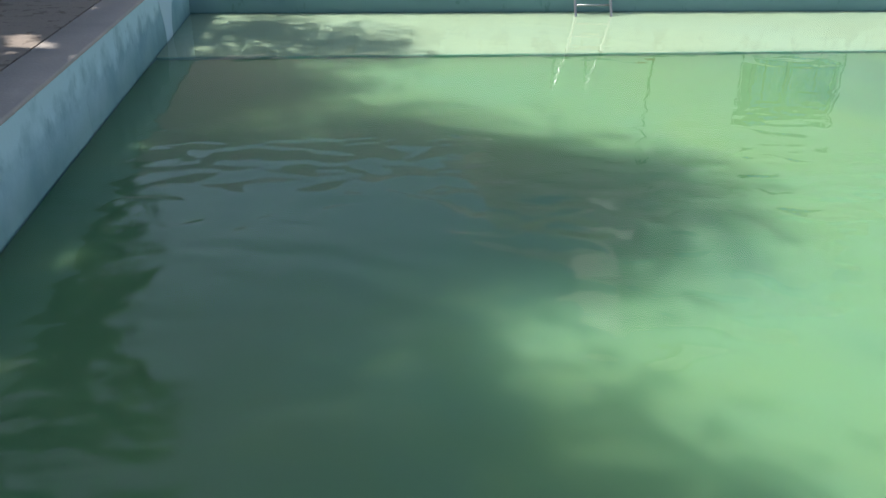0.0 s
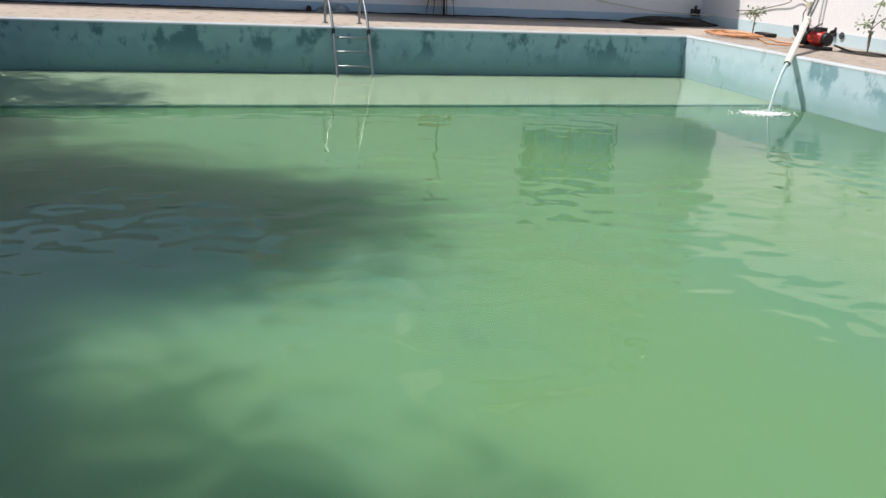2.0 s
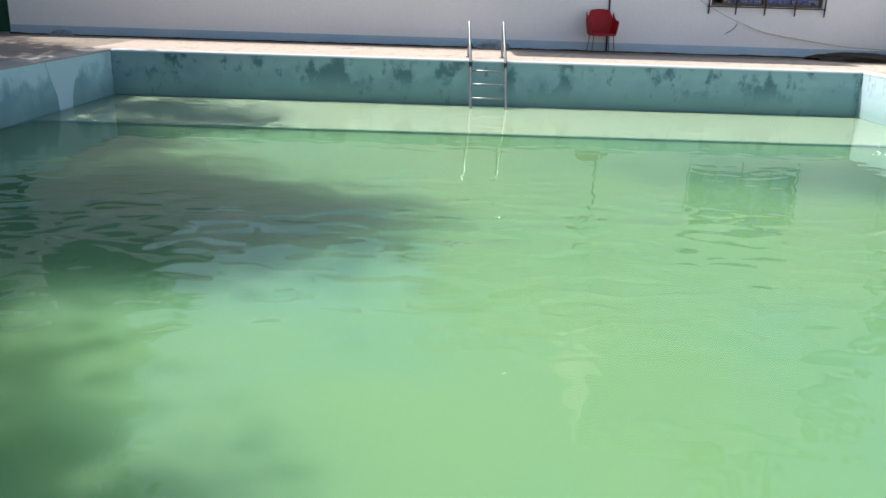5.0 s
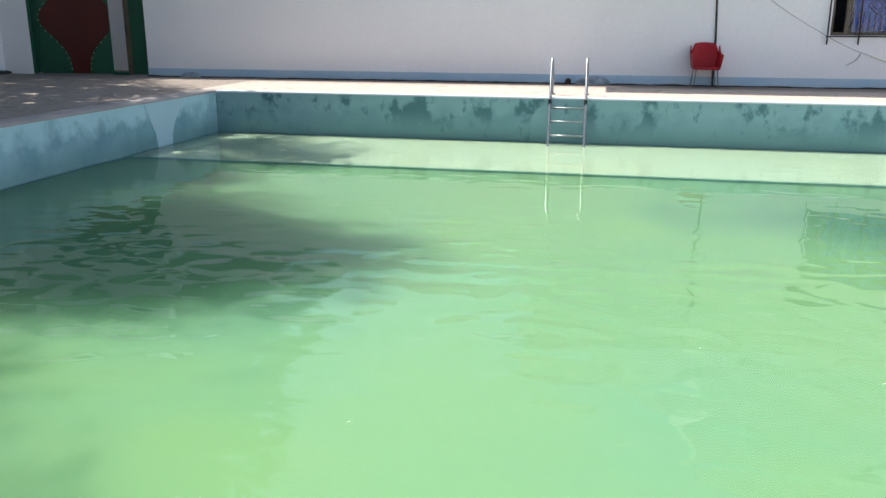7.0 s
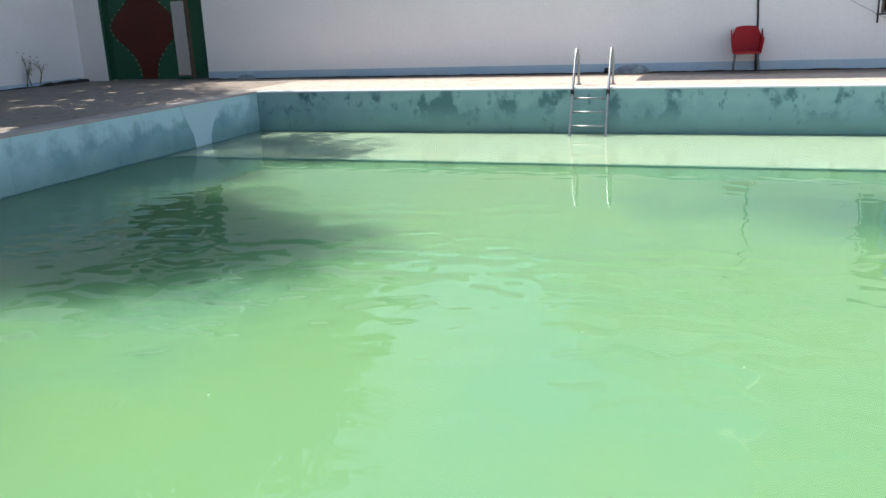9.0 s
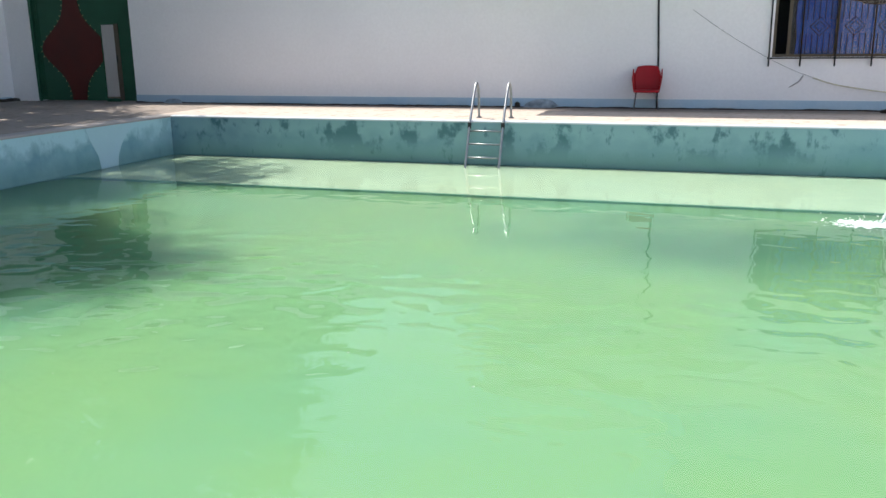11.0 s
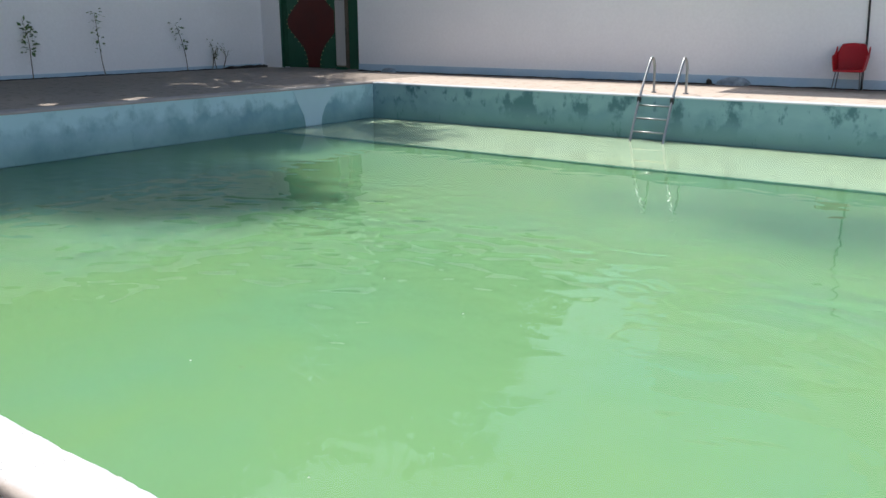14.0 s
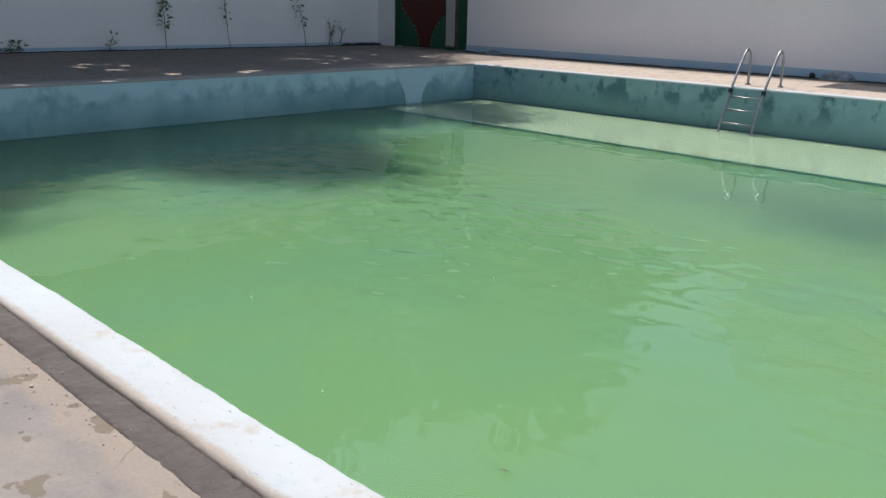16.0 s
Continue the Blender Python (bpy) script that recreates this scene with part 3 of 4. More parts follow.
# ---- trees ----
def tree(base, height, blobs, leaves, seed, label="leafy shade tree outside the boundary wall", size=0.125, loose=0.42):
    """Trunk, limbs and a crown of leaves, with gaps culled along the sun for dapples."""
    rnd = random.Random(seed)
    t = empty("tree", base, label, "tree", "shade trees")
    b = B()
    base = Vector(base)
    top = base + Vector((rnd.uniform(-.3, .3), rnd.uniform(-.3, .3), height * 0.55))
    tube(b, spline([base, base.lerp(top, 0.5) + Vector((0.15, -0.1, 0)), top], 5), [0.26 - 0.011 * i for i in range(11)], 10)
    for c, r in blobs:
        c = Vector(c)
        tube(b, spline([top - Vector((0, 0, 0.8)), top.lerp(c, 0.5) + Vector((0, 0, 0.4)), c], 4), [0.13 - 0.012 * i for i in range(9)], 7)
    part("trunk", b, M_BARK, t)
    verts, faces = [], []
    vol = sum(r ** 2 for _, r in blobs)
    for c, r in blobs:
        clumps = [Vector((rnd.gauss(0, 1), rnd.gauss(0, 1), rnd.gauss(0, 0.8))).normalized() * r * rnd.uniform(0.35, 1.0) + Vector(c) for _ in range(int(10 + 9 * r))]
        for _ in range(int(leaves * r ** 2 / vol)):
            k = rnd.choice(clumps)
            p = k + Vector((rnd.gauss(0, loose), rnd.gauss(0, loose), rnd.gauss(0, loose * 0.7)))
            # leaves dropped along the sun's slant to shape light dapples on the west deck
            if p.x + 0.56 * p.z < 0.1 and noise.noise(((p.x + 0.56 * p.z) * 2.3, (p.y - 0.2 * p.z) * 2.6, 4.3)) > 0.43:
                continue
            u = Vector((rnd.gauss(0, 1), rnd.gauss(0, 1), rnd.gauss(0, .5))).normalized()
            w = u.cross(Vector((rnd.gauss(0, 1), rnd.gauss(0, 1), rnd.gauss(0, 1)))).normalized()
            s = rnd.uniform(0.72, 1.28) * size
            n0 = len(verts)
            verts += [p - u * s, p + w * s * 0.45, p + u * s, p - w * s * 0.45]
            faces.append((n0, n0 + 1, n0 + 2, n0 + 3))
    me = bpy.data.meshes.new("crown")
    me.from_pydata([tuple(v) for v in verts], [], faces)
    me.materials.append(M_LEAF)
    cr = new("crown", me)
    cr.parent = t
    cr.matrix_parent_inverse = t.matrix_basis.inverted()
    return t


# a row shading the west deck, with long limbs over the pool
tree((-8.6, -14.6, -0.05), 10, [((-8.2, -14.6, 8.0), 2.3), ((-6.6, -13.6, 6.2), 1.8), ((-5.2, -14.4, 7.6), 1.7), ((-8.4, -12.6, 9.6), 1.8), ((-8.9, -12.4, 6.6), 1.6), ((-8.8, -13.6, 4.8), 1.5)], 16000, 6)
tree((-8.6, -10.4, -0.05), 10, [((-8.4, -10.4, 8.6), 2.2), ((-7.0, -10.6, 5.9), 1.6), ((-5.4, -9.8, 6.3), 1.5), ((-4.3, -11.2, 6.6), 1.4), ((-3.4, -9.4, 7.8), 1.4), ((-2.6, -8.7, 8.0), 1.2), ((-1.75, -9.6, 8.2), 1.05), ((-8.9, -8.6, 6.6), 1.6), ((-8.8, -10.2, 4.7), 1.5), ((-5.4, -9.4, 9.4), 1.6)], 27000, 1)
tree((-8.5, -6.6, -0.05), 10, [((-8.4, -6.8, 8.8), 2.2), ((-7.2, -7.4, 5.8), 1.6), ((-5.5, -6.8, 6.2), 1.5), ((-4.3, -7.8, 6.0), 1.2), ((-3.7, -5.5, 7.4), 1.5), ((-2.4, -5.4, 8.0), 1.35), ((-1.05, -5.5, 8.2), 1.15), ((-2.8, -6.5, 7.8), 0.75), ((-4.4, -8.2, 7.6), 1.1), ((-8.9, -5.0, 6.6), 1.6), ((-8.8, -6.9, 4.7), 1.5), ((-5.2, -5.8, 9.4), 1.6)], 34000, 2)
tree((-8.6, -3.0, -0.05), 10, [((-8.5, -3.0, 8.6), 2.2), ((-7.2, -3.6, 5.8), 1.6), ((-5.6, -2.8, 6.2), 1.5), ((-4.4, -4.3, 6.0), 1.3), ((-2.2, -4.5, 8.0), 1.1), ((-4.1, -2.2, 7.7), 1.15), ((-8.9, -1.2, 6.7), 1.6), ((-8.8, -3.4, 4.7), 1.5), ((-8.8, -0.6, 4.7), 1.4), ((-5.2, -2.2, 9.4), 1.6)], 26000, 3)
tree((-8.5, 0.9, -0.05), 10, [((-8.5, 1.0, 8.4), 2.2), ((-7.2, 0.2, 5.8), 1.6), ((-5.9, 0.7, 6.1), 1.4), ((-4.6, -1.1, 6.0), 1.1), ((-8.8, 3.0, 6.6), 1.7), ((-8.8, 1.8, 4.7), 1.5)], 19000, 4)
tree((-6.4, 8.6, -0.05), 11, [((-7.6, 7.0, 6.0), 2.3), ((-6.2, 6.4, 7.2), 1.9), ((-6.2, 8.6, 8.8), 2.3), ((-4.9, 8.2, 6.0), 1.6), ((-7.8, 4.4, 6.6), 1.7), ((-7.5, 8.2, 11.0), 1.9), ((-6.2, 7.0, 4.4), 1.7), ((-4.3, 7.4, 4.0), 1.5), ((-5.0, 5.6, 4.5), 1.3), ((-8.2, 3.6, 5.0), 1.5)], 34000, 5)
# a thinner limb that dapples the shelf
tree((-8.7, 3.0, -0.05), 8, [((-3.0, 0.3, 6.5), 0.8), ((-2.1, -0.6, 6.7), 0.7), ((-4.4, 0.6, 6.3), 0.6)], 1900, 7)
# unseen taller row, added to block the west sky over deck and water
for k, (ty, th) in enumerate(((-13.5, 0.0), (-7.0, 1.2), (-0.5, 0.4), (6.0, 1.0))):
    tree((-15.0, ty, -0.05), 17, [((-15.0, ty - 1.6, 13.2 + th), 3.6), ((-14.6, ty + 1.8, 12.4 + th), 3.4), ((-15.2, ty, 8.0), 3.6), ((-15.0, ty + 2.6, 6.4), 3.2), ((-15.0, ty - 2.8, 6.6), 3.2)], 16000, 30 + k, "unseen tall dense tree added behind the wall to block sky", 0.28, 0.75)
# tall trees farther off along the lane, and one behind the house
tree((-10.5, 18.0, -0.05), 16, [((-10.8, 15.0, 13.6), 4.2), ((-10.6, 19.0, 11.6), 4.0), ((-11.0, 14.0, 7.5), 3.6), ((-10.8, 19.5, 6.0), 3.4)], 15000, 8, "tall dense tree beyond the lane", 0.30, 0.8)
tree((-10.5, 27.0, -0.05), 12, [((-10.6, 24.0, 9.6), 3.6), ((-10.8, 28.5, 8.2), 3.4), ((-10.6, 25.5, 5.0), 3.0), ((-10.8, 30.5, 5.0), 2.6)], 13000, 9, "tall dense tree beyond the lane", 0.30, 0.8)
tree((21.0, 25.0, -0.05), 18, [((21.0, 24.0, 16.0), 4.6), ((18.0, 24.0, 11.5), 4.0), ((23.0, 24.0, 11.0), 4.5), ((19.5, 24.5, 6.5), 4.0)], 15000, 10, "tall tree standing behind the house", 0.32, 0.8)


# ---- pool ladder ----
def pool_ladder():
    t = empty("pool_ladder", (5.98, 0.3, 0), "stainless steel pool ladder with bent handrails over the pool edge", "ladder")
    for x in (5.70, 6.255):
        b = B()
        tube(b, spline([(x + .02, -0.46, -0.9), (x + .015, -0.36, ZW), (x, -0.02, -0.03), (x - .02, 0.30, 0.40), (x - .025, 0.43, 0.55), (x - .025, 0.50, 0.575), (x - .025, 0.56, 0.53), (x - .02, 0.60, 0.40), (x - .02, 0.62, 0.0)], 6), 0.021, 10)
        part("rail", b, M_STEEL, t)
        b = B()
        tube(b, [(x - .02, 0.62, 0.0), (x - .02, 0.62, 0.02)], 0.045, 14)
        part("flange", b, M_STEEL, t)
        b = B()
        tube(b, [(x, -0.05, -0.065), (x, 0.01, -0.065)], 0.022, 8)
        box(b, x - 0.025, -0.075, -0.12, x + 0.025, -0.03, -0.02, 0.006)
        part("bracket", b, M_BLACK, t, "black fixing bracket")
    for z in (-0.155, -0.355, -0.56):
        y = -0.02 + (z + 0.03) * 0.34 / 0.67
        b = B()
        tube(b, [(5.70, y, z), (6.265, y, z)], 0.015, 8)
        part("rung", b, M_STEEL, t)
    return t


pool_ladder()


# ---- chair ----
def plastic_chair():
    """Low moulded seat with arms on four tube legs; origin at the floor."""
    t = empty("plastic_chair", (0, 0, 0), "red plastic armchair on thin metal legs against the wall", "chair")
    b = B()
    box(b, -0.235, -0.24, 0.32, 0.235, 0.2, 0.36, 0.015)
    part("seat", b, M_CHAIR, t)
    b = B()
    n, rows = 12, 7
    def back_pt(u, v, off):
        half = 0.225 + 0.045 * math.sin(v * math.pi * 0.62) - 0.07 * max(0, v - 0.62) / 0.38
        return Vector((u * half, 0.19 + 0.10 * v - 0.05 * u * u + off, 0.345 + 0.45 * v - 0.02 * u * u * v))
    shell = [[[b.verts.new(back_pt(-1 + 2 * i / n, j / rows, off)) for j in range(rows + 1)] for i in range(n + 1)] for off in (0.0, 0.02)]
    for s in shell:
        for i in range(n):
            for j in range(rows):
                b.faces.new((s[i][j], s[i + 1][j], s[i + 1][j + 1], s[i][j + 1])).smooth = True
    for i in range(n):
        b.faces.new((shell[0][i][rows], shell[0][i + 1][rows], shell[1][i + 1][rows], shell[1][i][rows]))
    for k in (0, n):
        for j in range(rows):
            b.faces.new((shell[0][k][j], shell[0][k][j + 1], shell[1][k][j + 1], shell[1][k][j]))
    part("backrest", b, M_CHAIR, t)
    for s in (-1, 1):
        b = B()
        prof = [(-0.20, 0.325), (-0.235, 0.46), (-0.22, 0.57), (-0.17, 0.60), (0.02, 0.595), (0.16, 0.64), (0.25, 0.74), (0.25, 0.56), (0.205, 0.34)]
        inner = [b.verts.new((s * (0.222 + 0.045 * min(1.0, (z - 0.32) / 0.25)), yy, z)) for yy, z in prof]
        outer = [b.verts.new((s * (0.246 + 0.045 * min(1.0, (z - 0.32) / 0.25)), yy, z)) for yy, z in prof]
        b.faces.new(inner)
        b.faces.new(list(reversed(outer)))
        for i in range(len(prof)):
            j = (i + 1) % len(prof)
            b.faces.new((inner[i], inner[j], outer[j], outer[i]))
        bmesh.ops.bevel(b, geom=list(b.edges), offset=0.005, segments=1, affect='EDGES')
        part("armrest", b, M_CHAIR, t)
        for y in (-0.21, 0.19):
            b = B()
            tube(b, [(s * 0.20, y * 0.85, 0.33), (s * 0.235, y * 1.1, 0.0)], 0.010, 8)
            part("leg", b, M_CHROME, t)
    return t


ch = plastic_chair()
ch.matrix_basis = pose(8.27, 2.87, 0, 0, 0, 3) @ Matrix.Diagonal((0.93, 1, 1, 1))


# ---- gate ----
def gate():
    """Sheet-metal gate with an onion-shaped painted panel and an open wicket door."""
    y = BY + 0.16
    t = tagged(new("gate"), "green metal gate with a brown-red shaped panel, its small wicket door standing open", "gate", kind="structure")
    t.matrix_basis = Matrix.Translation((GX0, y, 0))
    wx0, wx1, wz = -4.13, -3.75, 1.74
    b = B()
    box(b, GX0, y, 0.02, wx0, y + 0.03, 2.72)
    box(b, wx0, y, wz, wx1, y + 0.03, 2.72)
    box(b, wx1, y, 0.02, GX1, y + 0.03, 2.72)
    part("sheet", b, M_GREEN, t)
    for x in (GX0 + 0.04, GX1 - 0.04):
        b = B()
        box(b, x - 0.04, y - 0.05, 0, x + 0.04, y - 0.003, 2.74, 0.008)
        part("post", b, M_GREEN, t)
    for i in range(3):
        x = GX0 + 0.09 + 0.055 * i
        b = B()
        box(b, x, y - 0.018, 0.05, x + 0.022, y - 0.003, 2.7, 0.005)
        part("rib", b, M_GREEN, t)
    # onion panel, cut by the wicket on one side
    cx = -4.90
    def half(z):
        return 0.19 + 0.74 * math.exp(-((z - 1.2) / 0.55) ** 2) + 0.05 * max(0.0, 0.2 - z)
    b = B()
    zs = [0.03 + 0.05 * i for i in range(54)]
    rows = []
    for z in zs:
        lim = wx0 - 0.005 if z < wz else GX1
        rows.append([b.verts.new((cx - half(z), y - 0.012, z)), b.verts.new((min(cx + half(z), lim), y - 0.012, z))])
    for a, c2 in zip(rows, rows[1:]):
        b.faces.new((a[0], a[1], c2[1], c2[0]))
    r = bmesh.ops.extrude_face_region(b, geom=list(b.faces))
    bmesh.ops.translate(b, verts=[v for v in r["geom"] if isinstance(v, bmesh.types.BMVert)], vec=(0, 0.010, 0))
    part("panel", b, M_RED, t, "brown-red onion-shaped panel")
    me = None
    for s in (-1, 1):
        z = 0.12
        while z < 2.6:
            x = cx + s * (half(z) + 0.03)
            if x < wx0 - 0.02 or z > wz + 0.05:
                if me is None:
                    b = B()
                    bmesh.ops.create_icosphere(b, subdivisions=1, radius=0.014)
                    o = part("stud", b, M_GOLD, t)
                    me = o.data
                else:
                    o = new("stud", me)
                    o.parent = t
                o.matrix_parent_inverse = t.matrix_basis.inverted()
                o.matrix_basis = Matrix.Translation((x, y - 0.012, z))
            z += 0.115
    # wicket leaf turned outward, seen edge-on
    b = B()
    box(b, wx1 - 0.035, y + 0.04, 0.08, wx1, y + 0.5, wz - 0.02, 0.005)
    part("wicket_leaf", b, M_RED, t)
    b = B()
    box(b, wx1, y - 0.022, 0.04, wx1 + 0.12, y - 0.003, wz + 0.02, 0.006)
    part("wicket_jamb", b, M_BROWN, t)
    b = B()
    tube(b, [(wx1 + 0.03, y - 0.03, 0.88), (wx1 + 0.03, y - 0.03, 1.05)], 0.015, 8)
    part("bolt", b, M_IRON, t)
    b = B()
    box(b, wx0, y - 0.02, 0.0, wx1, y + 0.04, 0.07)
    part("threshold", b, M_GREEN, t)
    return t


gate()
c = B()
box(c, GX0 - 2, BY + 2.6, -0.3, GX1 + 2, BY + 2.75, 3.0)
setting("wall_lane", c, M_WALL, "white wall across the lane behind the gate")


# ---- window ----
def window():
    y = BY + 0.08
    t = tagged(new("window_1"), "brown framed sliding window with iron bars and blue cloth behind the glass", "window", kind="structure")
    t.matrix_basis = Matrix.Translation((WX0, y, WZ0))
    z0, z1 = WZ0, WZ0 + 1.25
    for q in ((WX0, z0, WX1, z0 + 0.05), (WX0, z1 - 0.05, WX1, z1), (WX0, z0 + 0.05, WX0 + 0.05, z1 - 0.05), (WX1 - 0.05, z0 + 0.05, WX1, z1 - 0.05), (WX0 + 0.24, z0 + 0.05, WX0 + 0.29, z1 - 0.05), (11.41, z0 + 0.05, 11.46, z1 - 0.05)):
        b = B()
        box(b, q[0], y - 0.02, q[1], q[2], y + 0.04, q[3], 0.004)
        part("frame", b, M_BROWN, t)
    for x0, x1 in ((WX0 + 0.29, 11.41), (11.46, WX1 - 0.05)):
        b = B()
        box(b, x0, y + 0.008, z0 + 0.05, x1, y + 0.014, z1 - 0.05)
        p = part("pane", b, M_GLASS, t)
        p.visible_shadow = False
    # outer security bars, a little proud of the wall
    for i, x in enumerate((WX0 - 0.05, 10.87, 11.43, 12.01, 12.58)):
        b = B()
        tube(b, [(x, BY - 0.05, z0 - 0.16), (x - 0.01, BY - 0.05, z1 + 0.1)], 0.014, 6)
        part("bar", b, M_IRON, t)
    for z in (z0 - 0.03, z1 + 0.03):
        b = B()
        box(b, WX0 - 0.08, BY - 0.06, z, 12.60, BY - 0.035, z + 0.025)
        part("bar", b, M_IRON, t)
    # grille with diamonds inside
    for k, cx in enumerate((11.15, 11.71, 12.24)):
        for s in (0.16, 0.09):
            b = B()
            pts = [(cx - s, y - 0.03, z0 + .52), (cx, y - 0.03, z0 + .52 + s), (cx + s, y - 0.03, z0 + .52), (cx, y - 0.03, z0 + .52 - s), (cx - s, y - 0.03, z0 + .52)]
            tube(b, pts, 0.007, 5)
            part("diamond", b, M_IRON, t)
    x = WX0 + 0.35
    while x < WX1 - 0.1:
        b = B()
        tube(b, [(x, y - 0.03, z0 + 0.05), (x, y - 0.03, z0 + 0.4)], 0.006, 5)
        part("baluster", b, M_IRON, t)
        b = B()
        tube(b, [(x, y - 0.03, z0 + 0.64), (x, y - 0.03, z1 - 0.05)], 0.006, 5)
        part("baluster", b, M_IRON, t)
        x += 0.095
    return t


def glass_mat():
    m, nt, p = nodes_of("window glass")
    nt.nodes.remove(p)
    fr = nt.nodes.new("ShaderNodeFresnel")
    fr.inputs["IOR"].default_value = 1.5
    tr = nt.nodes.new("ShaderNodeBsdfTransparent")
    tr.inputs["Color"].default_value = (0.95, 0.97, 0.98, 1)
    gl = nt.nodes.new("ShaderNodeBsdfGlossy")
    gl.inputs["Roughness"].default_value = 0.03
    mx = nt.nodes.new("ShaderNodeMixShader")
    nt.links.new(fr.outputs[0], mx.inputs[0])
    nt.links.new(tr.outputs[0], mx.inputs[1])
    nt.links.new(gl.outputs[0], mx.inputs[2])
    nt.links.new(mx.outputs[0], nt.nodes["Material Output"].inputs["Surface"])
    return m


M_GLASS = glass_mat()
window()
# cloth behind the glass, hanging in folds
b = B()
vs = []
for i in range(60):
    x = WX0 + 0.38 + (WX1 - WX0 - 0.42) * i / 59
    y = BY + 0.17 + 0.025 * math.sin(i * 0.9) + 0.012 * math.sin(i * 2.3)
    vs.append([b.verts.new((x - (0.12 * (1 - k / 6) if i < 6 else 0) * 0 + 0.02 * math.sin(k + i), y, WZ0 + 0.05 + k * (0.92 + 0.10 * math.sin(i * 0.11)) / 6)) for k in range(7)])
for i in range(59):
    for k in range(6):
        b.faces.new((vs[i][k], vs[i + 1][k], vs[i + 1][k + 1], vs[i][k + 1])).smooth = True
bmesh.ops.solidify(b, geom=list(b.faces), thickness=0.004)
tagged(part("curtain", b, M_CURTAIN), "blue cloth hung behind the barred window", "curtain")
c = B()
box(c, WX0 - 0.1, BY + 0.9, 0.5, WX1 + 0.1, BY + 0.95, 2.6)
box(c, WX0 - 0.1, BY + 0.25, 0.5, WX0 - 0.05, BY + 0.9, 2.6)
box(c, WX1 + 0.05, BY + 0.25, 0.5, WX1 + 0.1, BY + 0.9, 2.6)
box(c, WX0 - 0.1, BY + 0.25, 2.55, WX1 + 0.1, BY + 0.95, 2.6)
box(c, WX0 - 0.1, BY + 0.25, 0.45, WX1 + 0.1, BY + 0.95, 0.5)
setting("room_behind_window", c, M_DARK)


# ---- along the north wall ----
b = B()
tube(b, spline([(8.36, BY - 0.02, 3.4), (8.39, BY - 0.02, 1.9), (8.435, BY - 0.02, 0.9), (8.44, BY - 0.025, 0.3), (8.45, BY - 0.03, 0.0)], 5), 0.018, 8)
tagged(part("cable_conduit", b, M_IRON), "thin dark cable conduit running down the white wall", "conduit")
b = B()
tube(b, spline([(9.0, BY - 0.015, 1.78), (9.6, BY - 0.02, 1.36), (10.26, BY - 0.07, 0.96), (10.75, BY - 0.07, 0.71), (11.13, BY - 0.05, 0.57)], 6), 0.004, 6)
tagged(part("slack_wire", b, M_WIRE), "thin grey wire sagging across the wall", "wire")
b = B()
tube(b, spline([(11.1, BY - 0.06, 0.575), (11.5, BY - 0.05, 0.45), (12.24, BY - 0.06, 0.335), (13.0, BY - 0.15, 0.24), (13.6, BY - 0.3, 0.21), (14.2, BY - 0.7, 0.21)], 6), 0.011, 6)
tagged(part("cream_cord", b, M_CORD), "cream plastic cord strung along the wall foot", "cord")
b = B()
tube(b, spline([(10.95, BY - 0.012, 0.62), (10.88, BY - 0.012, 0.50), (10.72, BY - 0.012, 0.40)], 4), [0.004, 0.012, 0.014, 0.014, 0.012, 0.012, 0.01, 0.008, 0.004], 6)
tagged(part("plaster_streak", b, M_WALL2), "grey cement streak on the white wall", "streak")


def lump(name, cx, cy, cz, sx, sy, sz, mat, label, cat, seed, sub=3):
    b = B()
    bmesh.ops.create_icosphere(b, subdivisions=sub, radius=1.0)
    for v in b.verts:
        k = 1 + 0.28 * noise.noise(v.co * 1.8 + Vector((seed, 0, 0))) + 0.12 * noise.noise(v.co * 5 + Vector((0, seed, 0)))
        v.co = Vector((cx + v.co.x * sx * k, cy + v.co.y * sy * k, max(cz, cz + v.co.z * sz * k)))
    return tagged(part(name, b, mat), label, cat)


lump("cement_lump", 6.22, BY - 0.06, -0.004, 0.36, 0.07, 0.15, M_SACK, "crumbling cement lump with peeling paint at the wall foot", "rubble", 3)
lump("small_lump", 5.78, BY - 0.05, -0.004, 0.06, 0.06, 0.11, M_SOIL, "small dark stone at the wall foot", "stone", 9)
lump("cement_lump", -2.15, BY - 0.06, -0.004, 0.24, 0.06, 0.10, M_SACK, "crumbling cement lump at the wall foot", "rubble", 5)
lump("soil_mound", 13.25, 2.72, -0.004, 0.95, 0.5, 0.15, M_SOIL, "low heap of dark soil in the corner", "soil", 7, 4)
b = B()
box(b, 14.02, BY - 0.14, 0.16, 14.20, BY - 0.03, 0.30, 0.012)
tube(b, [(14.11, BY - 0.08, 0.29), (14.11, BY - 0.08, 0.37)], 0.03, 8)
tagged(part("junction_box", b, M_BLACK), "small black electric junction box on the wall", "box")


